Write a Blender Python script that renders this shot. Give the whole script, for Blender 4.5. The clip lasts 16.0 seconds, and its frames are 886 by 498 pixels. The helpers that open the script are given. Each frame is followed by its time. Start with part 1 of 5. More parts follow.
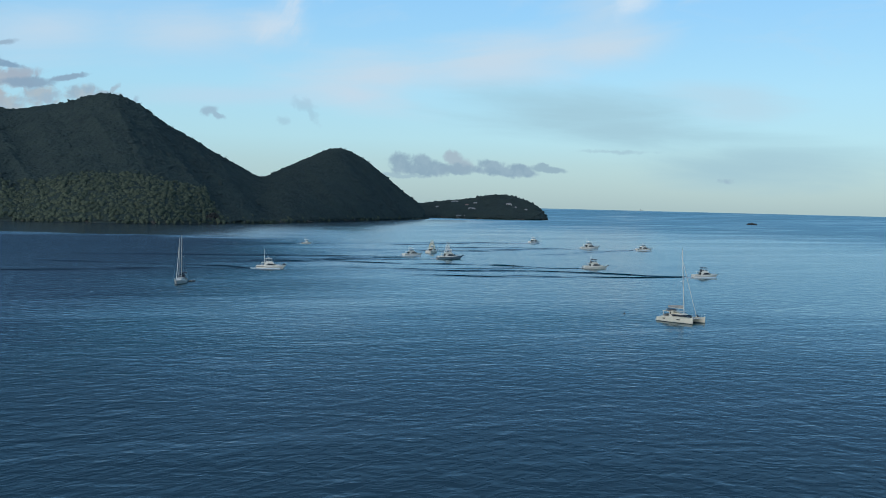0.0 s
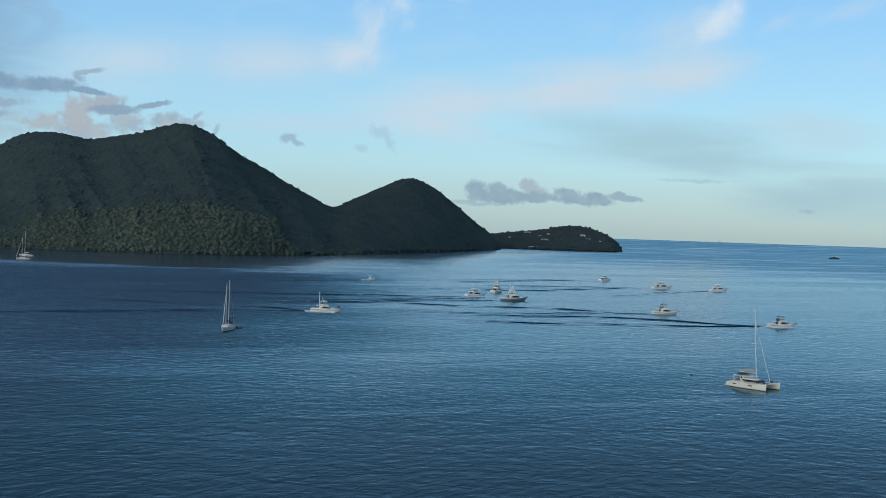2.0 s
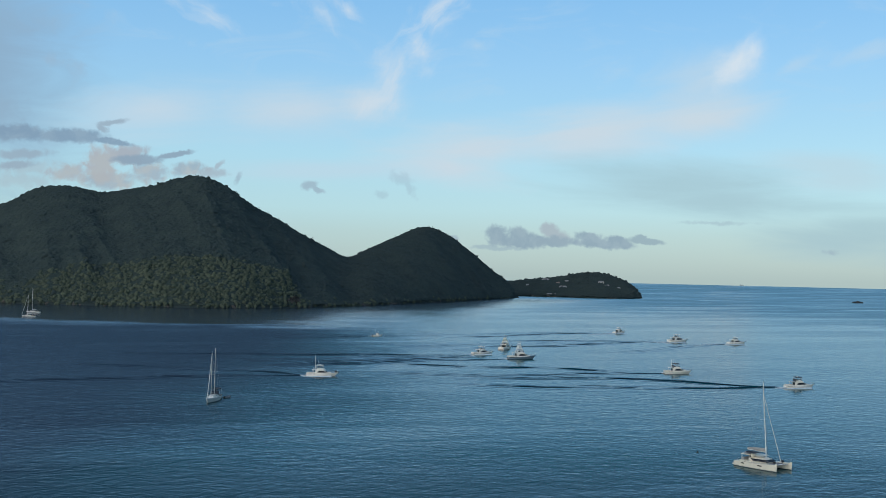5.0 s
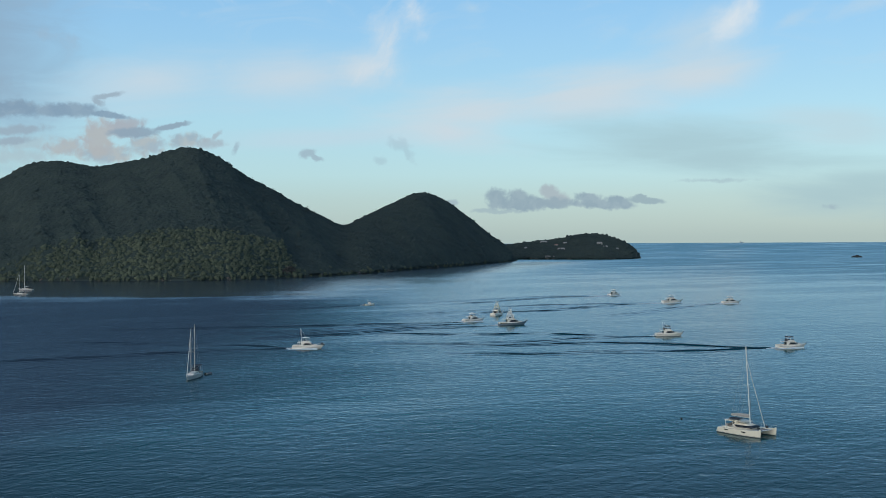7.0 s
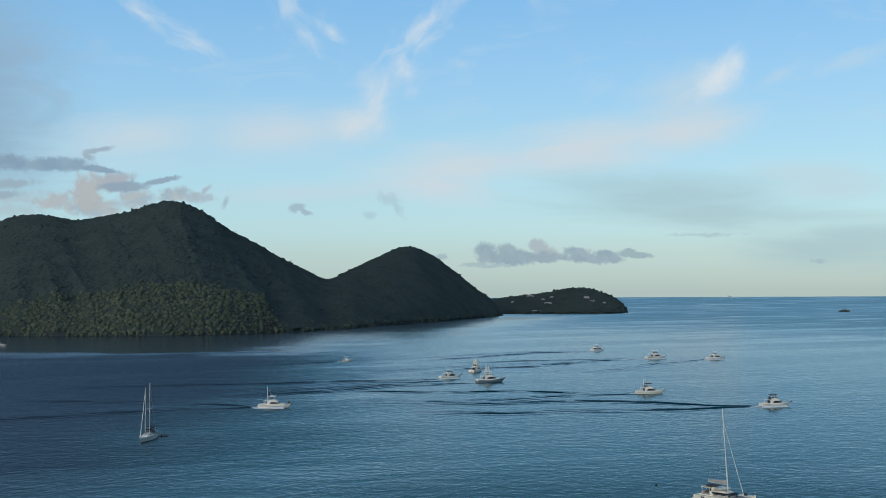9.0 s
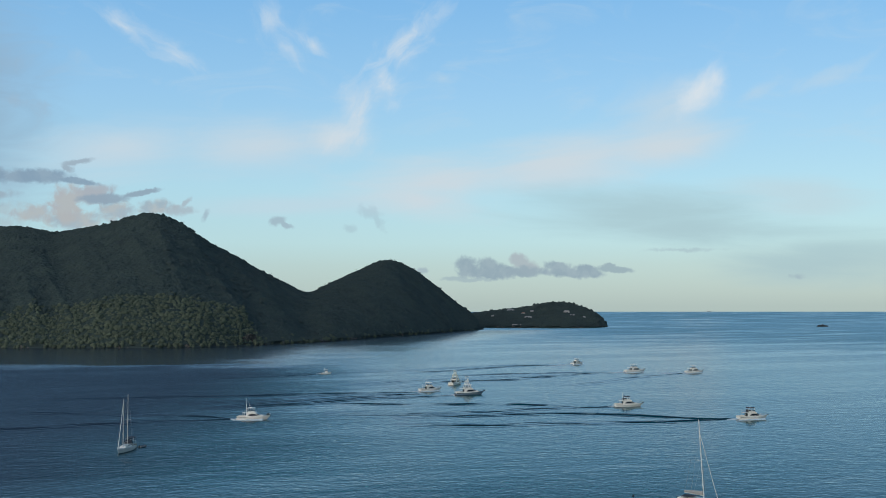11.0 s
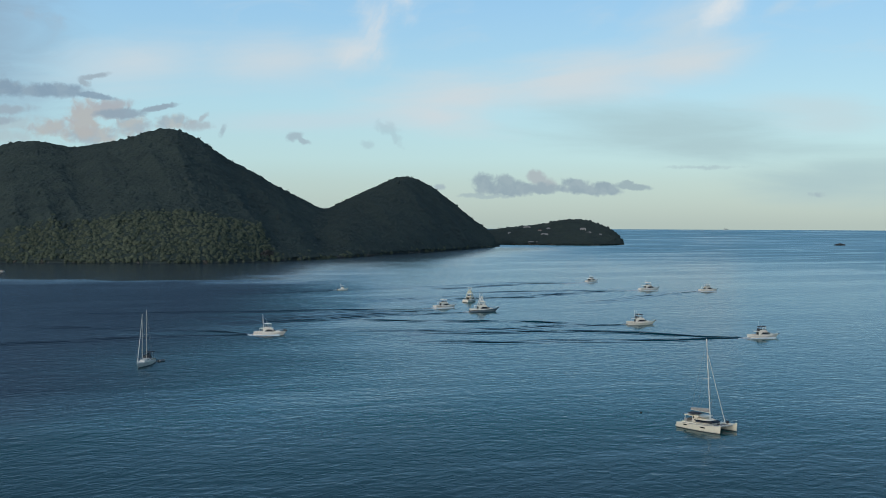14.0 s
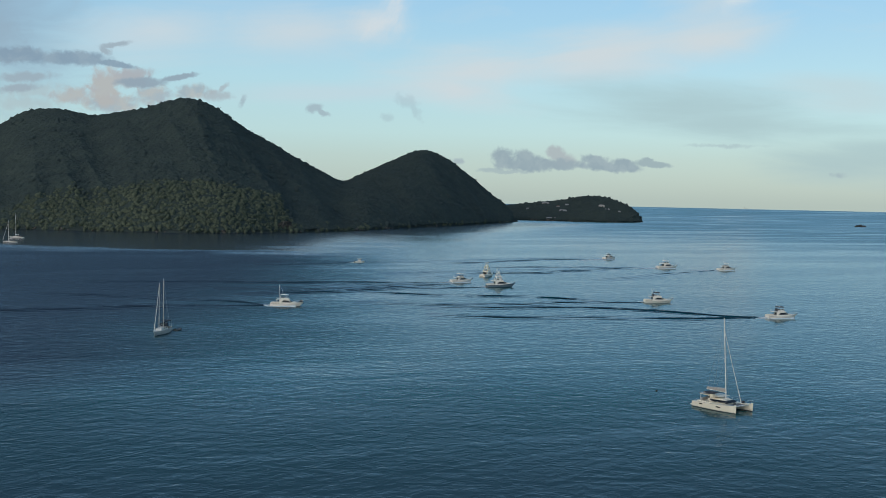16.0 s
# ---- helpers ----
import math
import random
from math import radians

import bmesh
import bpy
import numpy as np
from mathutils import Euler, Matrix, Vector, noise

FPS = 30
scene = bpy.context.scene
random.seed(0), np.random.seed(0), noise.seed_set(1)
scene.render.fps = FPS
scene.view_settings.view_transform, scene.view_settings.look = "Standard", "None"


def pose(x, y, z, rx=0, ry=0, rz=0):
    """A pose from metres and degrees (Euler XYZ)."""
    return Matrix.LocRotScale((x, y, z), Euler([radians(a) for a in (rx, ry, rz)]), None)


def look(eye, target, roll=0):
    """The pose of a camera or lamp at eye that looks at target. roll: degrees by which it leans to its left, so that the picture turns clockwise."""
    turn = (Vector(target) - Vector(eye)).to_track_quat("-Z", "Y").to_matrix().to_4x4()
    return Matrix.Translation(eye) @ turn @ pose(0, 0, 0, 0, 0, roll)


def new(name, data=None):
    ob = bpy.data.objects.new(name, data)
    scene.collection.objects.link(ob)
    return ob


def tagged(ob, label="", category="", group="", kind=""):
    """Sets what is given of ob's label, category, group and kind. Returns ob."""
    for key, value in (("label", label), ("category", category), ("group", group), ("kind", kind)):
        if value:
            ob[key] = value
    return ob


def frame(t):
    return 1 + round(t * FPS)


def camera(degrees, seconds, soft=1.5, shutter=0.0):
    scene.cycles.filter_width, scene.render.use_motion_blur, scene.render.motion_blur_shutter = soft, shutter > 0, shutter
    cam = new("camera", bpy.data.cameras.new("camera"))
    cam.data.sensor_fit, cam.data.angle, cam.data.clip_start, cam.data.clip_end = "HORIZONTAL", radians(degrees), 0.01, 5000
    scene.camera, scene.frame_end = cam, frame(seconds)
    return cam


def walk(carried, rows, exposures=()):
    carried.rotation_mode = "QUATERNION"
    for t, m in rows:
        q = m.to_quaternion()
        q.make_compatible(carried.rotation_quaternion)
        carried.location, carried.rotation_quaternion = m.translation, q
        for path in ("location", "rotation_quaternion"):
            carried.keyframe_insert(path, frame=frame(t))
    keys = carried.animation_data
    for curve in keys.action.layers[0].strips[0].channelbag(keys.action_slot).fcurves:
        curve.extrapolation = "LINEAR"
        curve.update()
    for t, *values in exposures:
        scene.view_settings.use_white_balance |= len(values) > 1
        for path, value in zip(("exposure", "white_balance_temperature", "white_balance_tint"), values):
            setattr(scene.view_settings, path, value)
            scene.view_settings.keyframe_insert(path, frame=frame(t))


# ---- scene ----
cam = camera(43.7, 16.0, soft=0.8)
PATH = [
    (0, (1.063, -0.047, 30.188), (1.067, 1.951, 30.106), 1.4),
    (0.5, (2.447, 5.021, 31.146), (2.458, 7.02, 31.079), 1.5),
    (1, (4.091, 10.024, 32.653), (4.092, 12.024, 32.599), 1.7),
    (1.5, (5.537, 14.94, 34.709), (5.466, 16.938, 34.664), 1.8),
    (2, (6.726, 19.236, 36.591), (6.593, 21.231, 36.555), 1.9),
    (2.5, (8.022, 23.154, 38.353), (7.865, 25.148, 38.333), 2.1),
    (3, (9.113, 26.615, 39.773), (8.945, 28.608, 39.772), 2.3),
    (3.5, (10.218, 29.745, 40.888), (10.044, 31.737, 40.909), 2.2),
    (4, (11.357, 32.532, 41.556), (11.181, 34.524, 41.595), 2.0),
    (6.5, (18.581, 41.399, 43.882), (18.41, 43.391, 43.93), 0.1),
    (7, (19.967, 43.958, 44.027), (19.793, 45.95, 44.008), -0.3),
    (7.5, (21.328, 48.064, 44.254), (21.149, 50.056, 44.253), -0.7),
    (8, (22.785, 52.415, 44.492), (22.606, 54.407, 44.496), -0.7),
    (8.5, (24.332, 56.072, 44.494), (24.154, 58.064, 44.523), -0.5),
    (9, (25.402, 58.294, 44.125), (25.248, 60.287, 44.204), -0.3),
    (9.5, (25.533, 58.824, 43.668), (25.415, 60.818, 43.775), 0.0),
    (12, (26.682, 55.318, 43.469), (26.556, 57.312, 43.562), -0.3),
    (12.5, (27.179, 54.867, 43.793), (27.047, 56.862, 43.844), -0.4),
    (13, (27.198, 54.811, 44.06), (27.061, 56.806, 44.07), -0.3),
    (13.5, (27.165, 54.979, 44.169), (27.022, 56.974, 44.144), 0.0),
    (14, (27.025, 55.162, 44.157), (26.875, 57.156, 44.11), 0.2),
    (14.5, (26.943, 55.377, 44.241), (26.786, 57.37, 44.174), 0.4),
    (15, (27.032, 55.593, 44.285), (26.868, 57.585, 44.206), 0.7),
    (15.5, (26.973, 55.822, 44.209), (26.8, 57.812, 44.123), 1.1),
    (16, (26.973, 56.157, 44.04), (26.792, 58.147, 43.946), 1.2),
]
walk(cam, [(t, look(eye, target, roll)) for t, eye, target, roll in PATH],
     exposures=((0, -0.03, 5850, 3), (2, -0.03, 6000, 4), (4, -0.03, 6150, 5), (8, -0.03, 6400, 5), (12, -0.03, 6500, 6), (16, -0.03, 6700, 6)))

# ---- world, sun ----
SUN_AZ, SUN_EL = -146.0, 18.0     # degrees clockwise from +y, degrees above the horizon
world = bpy.data.worlds.new("sky")
scene.world = world
world.use_nodes = True
WN, WL = world.node_tree.nodes, world.node_tree.links
WN.clear()


def wmath(op, a, b=None, c=None, clamp=False):
    n = WN.new("ShaderNodeMath")
    n.operation, n.use_clamp = op, clamp
    for k, v in enumerate((a, b, c)):
        if v is None:
            continue
        if isinstance(v, (int, float)):
            n.inputs[k].default_value = v
        else:
            WL.new(v, n.inputs[k])
    return n.outputs[0]


def wsmooth(v, lo, hi):
    n = WN.new("ShaderNodeMapRange")
    n.interpolation_type = "SMOOTHSTEP"
    n.inputs["From Min"].default_value, n.inputs["From Max"].default_value = lo, hi
    WL.new(v, n.inputs["Value"])
    return n.outputs["Result"]


def wmix(fac, a, b):
    n = WN.new("ShaderNodeMix")
    n.data_type = "RGBA"
    if isinstance(fac, (int, float)):
        n.inputs[0].default_value = fac
    else:
        WL.new(fac, n.inputs[0])
    for k, v in ((6, a), (7, b)):
        if isinstance(v, tuple):
            n.inputs[k].default_value = (*v, 1)
        else:
            WL.new(v, n.inputs[k])
    return n.outputs[2]


def wnoise(vec, scale, detail, rough, warp=0.0):
    n = WN.new("ShaderNodeTexNoise")
    n.inputs["Scale"].default_value, n.inputs["Detail"].default_value = scale, detail
    n.inputs["Roughness"].default_value, n.inputs["Distortion"].default_value = rough, warp
    WL.new(vec, n.inputs["Vector"])
    return n.outputs["Fac"]


sky = WN.new("ShaderNodeTexSky")
sky.sky_type, sky.sun_disc = "NISHITA", False
sky.sun_elevation, sky.sun_rotation = radians(SUN_EL), radians(SUN_AZ)
sky.altitude, sky.air_density, sky.dust_density, sky.ozone_density = 30, 1.0, 0.6, 1.5
direction = WN.new("ShaderNodeTexCoord").outputs["Generated"]
sep = WN.new("ShaderNodeSeparateXYZ")
WL.new(direction, sep.inputs[0])
AZ = wmath("MULTIPLY", wmath("ARCTAN2", sep.outputs[0], sep.outputs[1]), 57.2958)
EL = wmath("MULTIPLY", wmath("ARCSINE", sep.outputs[2]), 57.2958)
flat = WN.new("ShaderNodeCombineXYZ")
WL.new(AZ, flat.inputs[0])
WL.new(EL, flat.inputs[1])
streak = WN.new("ShaderNodeMapping")
streak.inputs["Scale"].default_value = (0.35, 1.0, 1.0)
WL.new(flat.outputs[0], streak.inputs[0])
N_PUFF = wnoise(flat.outputs[0], 1.1, 6, 0.6, 0.3)
N_WISP = wnoise(streak.outputs[0], 0.55, 6, 0.58, 0.9)
N_CRISP = wnoise(flat.outputs[0], 1.9, 5, 0.52, 0.5)

SKY_GAIN = 0.22
gain = WN.new("ShaderNodeVectorMath")
gain.operation = "SCALE"
gain.inputs["Scale"].default_value = SKY_GAIN
WL.new(sky.outputs[0], gain.inputs[0])
colour = gain.outputs[0]
# high veil of thin cloud that pales the low sky all round
ramp = WN.new("ShaderNodeValToRGB")
WL.new(wmath("DIVIDE", EL, 60.0, clamp=True), ramp.inputs[0])
stops = ((0.0, (0.34, 0.455, 0.49)), (0.035, (0.37, 0.525, 0.585)), (0.055, (0.395, 0.60, 0.69)), (0.10, (0.385, 0.62, 0.765)), (0.18, (0.29, 0.54, 0.81)), (0.27, (0.185, 0.445, 0.79)), (0.34, (0.125, 0.30, 0.51)), (0.5, (0.065, 0.16, 0.30)), (1.0, (0.03, 0.10, 0.24)))
while len(ramp.color_ramp.elements) < len(stops):
    ramp.color_ramp.elements.new(0.5)
for e, (p, col) in zip(ramp.color_ramp.elements, stops):
    e.position, e.color = p, (*col, 1)
colour = wmix(0.85, colour, ramp.outputs[0])


# places in the sky, stirred: finely for low puffs, widely for cirrus
def stirred(scale, detail, amount, upward):
    n = WN.new("ShaderNodeTexNoise")
    n.inputs["Scale"].default_value, n.inputs["Detail"].default_value, n.inputs["Roughness"].default_value = scale, detail, 0.6
    WL.new(flat.outputs[0], n.inputs["Vector"])
    s3 = WN.new("ShaderNodeSeparateXYZ")
    WL.new(n.outputs["Color"], s3.inputs[0])
    return (wmath("MULTIPLY_ADD", wmath("SUBTRACT", s3.outputs[0], 0.5), amount, AZ),
            wmath("MULTIPLY_ADD", wmath("SUBTRACT", s3.outputs[1], 0.5), upward, EL))


PUFF_AT, CIRRUS_AT = stirred(2.2, 6, 0.50, 0.32), stirred(0.45, 4, 1.2, 0.9)


def cloud(colour, blobs, tint, opacity, grain, ragged, soft, at, second=None, base=1.0):
    """One cloud of the sky: ellipses in azimuth and elevation (centre, half width, half height, tilt) that run together, frayed by noise."""
    body = None
    for az, el, half_w, half_h, tilt in blobs:
        c, s = math.cos(radians(tilt)), math.sin(radians(tilt))
        da, de = wmath("SUBTRACT", at[0], az), wmath("SUBTRACT", at[1], el)
        u = wmath("DIVIDE", wmath("ADD", wmath("MULTIPLY", da, c), wmath("MULTIPLY", de, s)), half_w)
        v = wmath("DIVIDE", wmath("SUBTRACT", wmath("MULTIPLY", de, c), wmath("MULTIPLY", da, s)), half_h)
        if base != 1.0:                 # flatter underneath
            v = wmath("MAXIMUM", v, wmath("MULTIPLY", v, -base))
        one = wmath("SUBTRACT", 1.0, wmath("SQRT", wmath("ADD", wmath("MULTIPLY", u, u), wmath("MULTIPLY", v, v))))
        body = one if body is None else wmath("SMOOTH_MAX", body, one, 0.3)
    if isinstance(grain, tuple):        # fibres of its own along the cloud
        c, s = math.cos(radians(grain[2])), math.sin(radians(grain[2]))
        fibre = WN.new("ShaderNodeCombineXYZ")
        WL.new(wmath("MULTIPLY", wmath("ADD", wmath("MULTIPLY", at[0], c), wmath("MULTIPLY", at[1], s)), grain[0]), fibre.inputs[0])
        WL.new(wmath("MULTIPLY", wmath("SUBTRACT", wmath("MULTIPLY", at[1], c), wmath("MULTIPLY", at[0], s)), grain[1]), fibre.inputs[1])
        fibre.inputs[2].default_value = 3.7 * blobs[0][0]
        grain = wnoise(fibre.outputs[0], 1.0, 6, 0.58, 0.5)
    body = wmath("ADD", body, wmath("MULTIPLY", wmath("SUBTRACT", grain, 0.5), ragged))
    paint = tint if second is None else wmix(wsmooth(N_PUFF, 0.40, 0.62), tint, second)
    return wmix(wmath("MULTIPLY", wsmooth(body, 0.0, soft), opacity), colour, paint)


PALE, GREY, BLUEGREY = (0.57, 0.68, 0.78), (0.33, 0.41, 0.50), (0.24, 0.34, 0.46)
BLUSH, DUSK = (0.455, 0.465, 0.485), (0.34, 0.41, 0.49)
# loose cirrus over the whole sky
colour = wmix(wmath("MULTIPLY", wmath("MULTIPLY", wsmooth(N_WISP, 0.5, 0.8), wsmooth(EL, 3.0, 9.0)), 0.32), colour, PALE)
# wide soft veils and bands
for blobs, tint, op, grain, rag, soft in (
        (((-28.5, 9.5, 7.5, 8.5, 0),), (0.29, 0.42, 0.57), 0.90, N_WISP, 0.8, 0.9),
        (((-19.9, 7.8, 6.5, 2.0, 7), (-12.8, 8.2, 7.0, 2.1, 3), (-9.5, 8.6, 3.0, 1.6, 3)), (0.60, 0.69, 0.78), 0.90, (0.10, 0.5, 4), 1.2, 1.2),
        (((-10.6, 5.2, 8.5, 0.8, 1),), PALE, 0.55, (0.12, 0.7, 2), 1.2, 1.0),
        (((-3.6, 6.6, 7.0, 1.9, 5), (2.5, 7.4, 6.8, 1.8, 6), (7.9, 8.1, 5.0, 1.4, 8), (-4.8, 5.6, 5.6, 1.5, -8)), (0.63, 0.70, 0.77), 0.95, (0.12, 0.6, 6), 1.2, 1.1),
        (((6.3, 4.9, 9.5, 1.9, -2), (9.6, 3.9, 8.5, 1.4, -3), (16.0, 2.2, 8.0, 1.8, 0)), (0.40, 0.55, 0.61), 0.72, (0.10, 0.6, -2), 1.2, 0.9),
        (((14.8, 5.7, 5.0, 1.0, -5), (15.0, 5.0, 4.5, 1.1, -1)), (0.55, 0.67, 0.74), 0.60, (0.15, 0.8, -3), 1.4, 1.0),
        (((8.1, 10.0, 4.2, 2.3, 24),), PALE, 0.75, (0.3, 0.7, 20), 1.0, 1.2)):
    colour = cloud(colour, blobs, tint, op, grain, rag, soft, (AZ, EL))
# bright cirrus plumes
for blobs, tint, op, grain, rag, soft in (
        (((-19.4, 13.9, 2.5, 0.75, -28), (-17.1, 12.5, 2.2, 0.85, -27)), (0.66, 0.73, 0.82), 0.85, (0.5, 1.5, -28), 1.8, 1.8),
        (((-12.4, 14.5, 1.5, 1.1, -72), (-11.5, 13.1, 1.8, 0.9, -48), (-10.2, 13.4, 1.2, 0.55, -29)), (0.66, 0.73, 0.82), 0.85, (0.5, 1.1, -55), 2.0, 1.8),
        (((-5.2, 13.7, 3.4, 1.0, 39), (-6.55, 11.8, 1.7, 1.1, -81), (-5.6, 12.9, 1.7, 0.95, 28)), (0.70, 0.75, 0.82), 1.0, (0.45, 1.1, 42), 2.0, 1.7),
        (((-8.1, 9.9, 2.7, 1.35, 64), (-8.6, 8.9, 2.1, 1.3, 4)), (0.70, 0.74, 0.80), 1.0, (0.45, 1.0, 60), 1.8, 1.7),
        (((-3.5, 11.8, 1.2, 0.42, 7),), PALE, 0.55, (0.5, 1.5, 7), 1.8, 1.5),
        (((9.6, 10.7, 2.3, 1.25, 38), (10.5, 11.3, 1.2, 1.0, 63)), (0.76, 0.79, 0.84), 1.0, (0.5, 0.9, 42), 1.5, 1.7),
        (((12.6, 10.6, 1.3, 0.5, 28), (16.0, 11.2, 3.0, 0.6, 18)), PALE, 0.42, (0.5, 1.5, 28), 1.3, 1.1)):
    colour = cloud(colour, blobs, tint, op, grain, rag, soft, CIRRUS_AT)
# grey and rosy evening puffs over the hill
for blobs, tint, second, op, rag, soft in (
        (((-26.0, 4.1, 2.6, 0.6, 0), (-25.6, 4.7, 2.4, 0.5, 6)), (0.42, 0.50, 0.56), None, 0.55, 1.6, 0.9),
        (((-26.0, 5.33, 1.9, 0.32, 6), (-26.2, 4.83, 1.4, 0.28, 10)), GREY, None, 0.80, 1.1, 0.7),
        (((-27.0, 7.4, 2.0, 1.2, -20),), (0.31, 0.43, 0.56), None, 0.55, 1.4, 1.0),
        (((-24.7, 9.9, 0.7, 0.4, 0), (-23.5, 9.7, 0.6, 0.5, -38)), (0.36, 0.47, 0.60), None, 0.40, 1.6, 1.0),
        (((-22.1, 4.35, 1.9, 0.45, 6), (-19.9, 4.75, 1.2, 0.7, 4), (-21.6, 4.1, 1.2, 0.45, 4)), (0.37, 0.44, 0.52), BLUSH, 0.85, 1.3, 0.6),
        (((-23.8, 4.6, 1.4, 0.55, 7),), BLUSH, (0.42, 0.46, 0.52), 0.85, 1.3, 0.7),
        (((-22.3, 5.35, 1.0, 0.85, 4), (-22.3, 4.7, 0.9, 0.75, -26), (-21.2, 5.5, 1.2, 0.6, 4)), BLUSH, (0.44, 0.45, 0.49), 0.92, 1.2, 0.6),
        (((-20.8, 5.75, 1.3, 0.45, 4), (-20.9, 5.4, 0.9, 0.4, 0)), (0.40, 0.44, 0.51), None, 0.80, 1.3, 0.7),
        (((-20.5, 5.36, 1.6, 0.33, 4), (-18.8, 5.68, 1.3, 0.19, 12)), (0.29, 0.38, 0.48), None, 0.92, 0.7, 0.5),
        (((-18.0, 5.0, 1.1, 0.55, 5),), BLUSH, DUSK, 0.80, 1.3, 0.7),
        (((-16.9, 4.85, 1.05, 0.36, 2), (-16.5, 5.3, 0.42, 0.17, 52)), (0.39, 0.45, 0.52), None, 0.75, 1.3, 0.7),
        (((-26.5, 6.35, 2.2, 0.55, 2), (-23.8, 6.37, 2.2, 0.45, 1), (-21.9, 6.22, 1.4, 0.20, -6)), BLUEGREY, (0.28, 0.38, 0.49), 0.92, 0.8, 0.5),
        (((-21.85, 7.13, 1.05, 0.19, 11), (-22.3, 6.85, 0.4, 0.25, -30)), GREY, None, 0.80, 0.9, 0.6),
        (((-15.6, 4.6, 0.42, 0.2, 73),), GREY, None, 0.60, 1.2, 0.7),
        (((-12.0, 4.42, 0.6, 0.32, 6), (-11.55, 4.25, 0.6, 0.2, -28)), GREY, None, 0.68, 1.4, 0.6),
        (((-7.2, 4.9, 0.9, 0.45, 0), (-6.8, 4.4, 0.9, 0.32, -61), (-8.2, 4.0, 0.5, 0.3, -11)), GREY, None, 0.30, 1.6, 0.8),
        (((-4.5, 1.85, 0.55, 0.2, 0),), GREY, None, 0.65, 1.2, 0.7),
        (((8.8, 2.85, 2.6, 0.14, 0),), GREY, None, 0.40, 1.0, 0.9),
        (((14.4, 1.45, 0.5, 0.24, 0),), GREY, None, 0.50, 1.5, 0.8)):
    colour = cloud(colour, blobs, tint, op, N_CRISP, rag, soft, PUFF_AT, second)
# the bank low over the headland
for blobs, tint, second, op, rag, soft, base in (
        (((-2.7, 1.45, 1.1, 0.17, 2), (-1.8, 1.38, 1.5, 0.14, 1)), (0.36, 0.46, 0.52), None, 0.70, 1.0, 0.6, 1.0),
        (((-0.9, 1.72, 2.2, 0.55, 0), (-2.2, 2.08, 0.8, 0.62, -16), (-1.0, 2.05, 0.85, 0.58, -18)), (0.29, 0.38, 0.46), (0.33, 0.42, 0.49), 0.90, 1.0, 0.5, 1.5),
        (((0.55, 2.35, 0.72, 0.48, -22), (1.1, 2.0, 0.8, 0.4, -10)), (0.42, 0.48, 0.53), None, 0.92, 0.9, 0.5, 1.0),
        (((0.9, 1.78, 1.45, 0.44, 0),), (0.32, 0.41, 0.48), None, 0.88, 0.9, 0.5, 1.4),
        (((3.2, 1.70, 2.1, 0.42, -3), (2.6, 2.0, 0.95, 0.42, -6), (3.95, 1.9, 0.8, 0.34, -10)), (0.29, 0.38, 0.46), (0.34, 0.43, 0.50), 0.90, 0.9, 0.5, 1.4),
        (((5.4, 1.90, 1.2, 0.22, -5), (5.2, 2.05, 0.4, 0.2, 0)), (0.33, 0.43, 0.49), None, 0.88, 0.8, 0.5, 1.0)):
    colour = cloud(colour, blobs, tint, op, N_CRISP, rag, soft, PUFF_AT, second, base=base)
# the low sun's wide warm glow behind the viewer
toward = WN.new("ShaderNodeVectorMath")
toward.operation = "DOT_PRODUCT"
WL.new(direction, toward.inputs[0])
toward.inputs[1].default_value = (math.sin(radians(SUN_AZ)) * math.cos(radians(SUN_EL)), math.cos(radians(SUN_AZ)) * math.cos(radians(SUN_EL)), math.sin(radians(SUN_EL)))
halo = WN.new("ShaderNodeMix")
halo.data_type, halo.blend_type = "RGBA", "ADD"
WL.new(wmath("POWER", wmath("MAXIMUM", toward.outputs["Value"], 0.0), 4.0), halo.inputs[0])
WL.new(colour, halo.inputs[6])
halo.inputs[7].default_value = (1.25, 1.10, 0.93, 1)
colour = halo.outputs[2]
back = WN.new("ShaderNodeBackground")
WL.new(colour, back.inputs[0])
back.inputs[1].default_value = 1.0
out = WN.new("ShaderNodeOutputWorld")
WL.new(back.outputs[0], out.inputs[0])

sun_data = bpy.data.lights.new("sun", "SUN")
sun_data.energy, sun_data.angle, sun_data.color = 0.5, radians(25), (1.0, 0.85, 0.70)
sun = new("sun", sun_data)
a, e = radians(SUN_AZ), radians(SUN_EL)
sun.matrix_world = look((0, 0, 300), (-math.sin(a) * math.cos(e) * 100, -math.cos(a) * math.cos(e) * 100, 300 - math.sin(e) * 100))


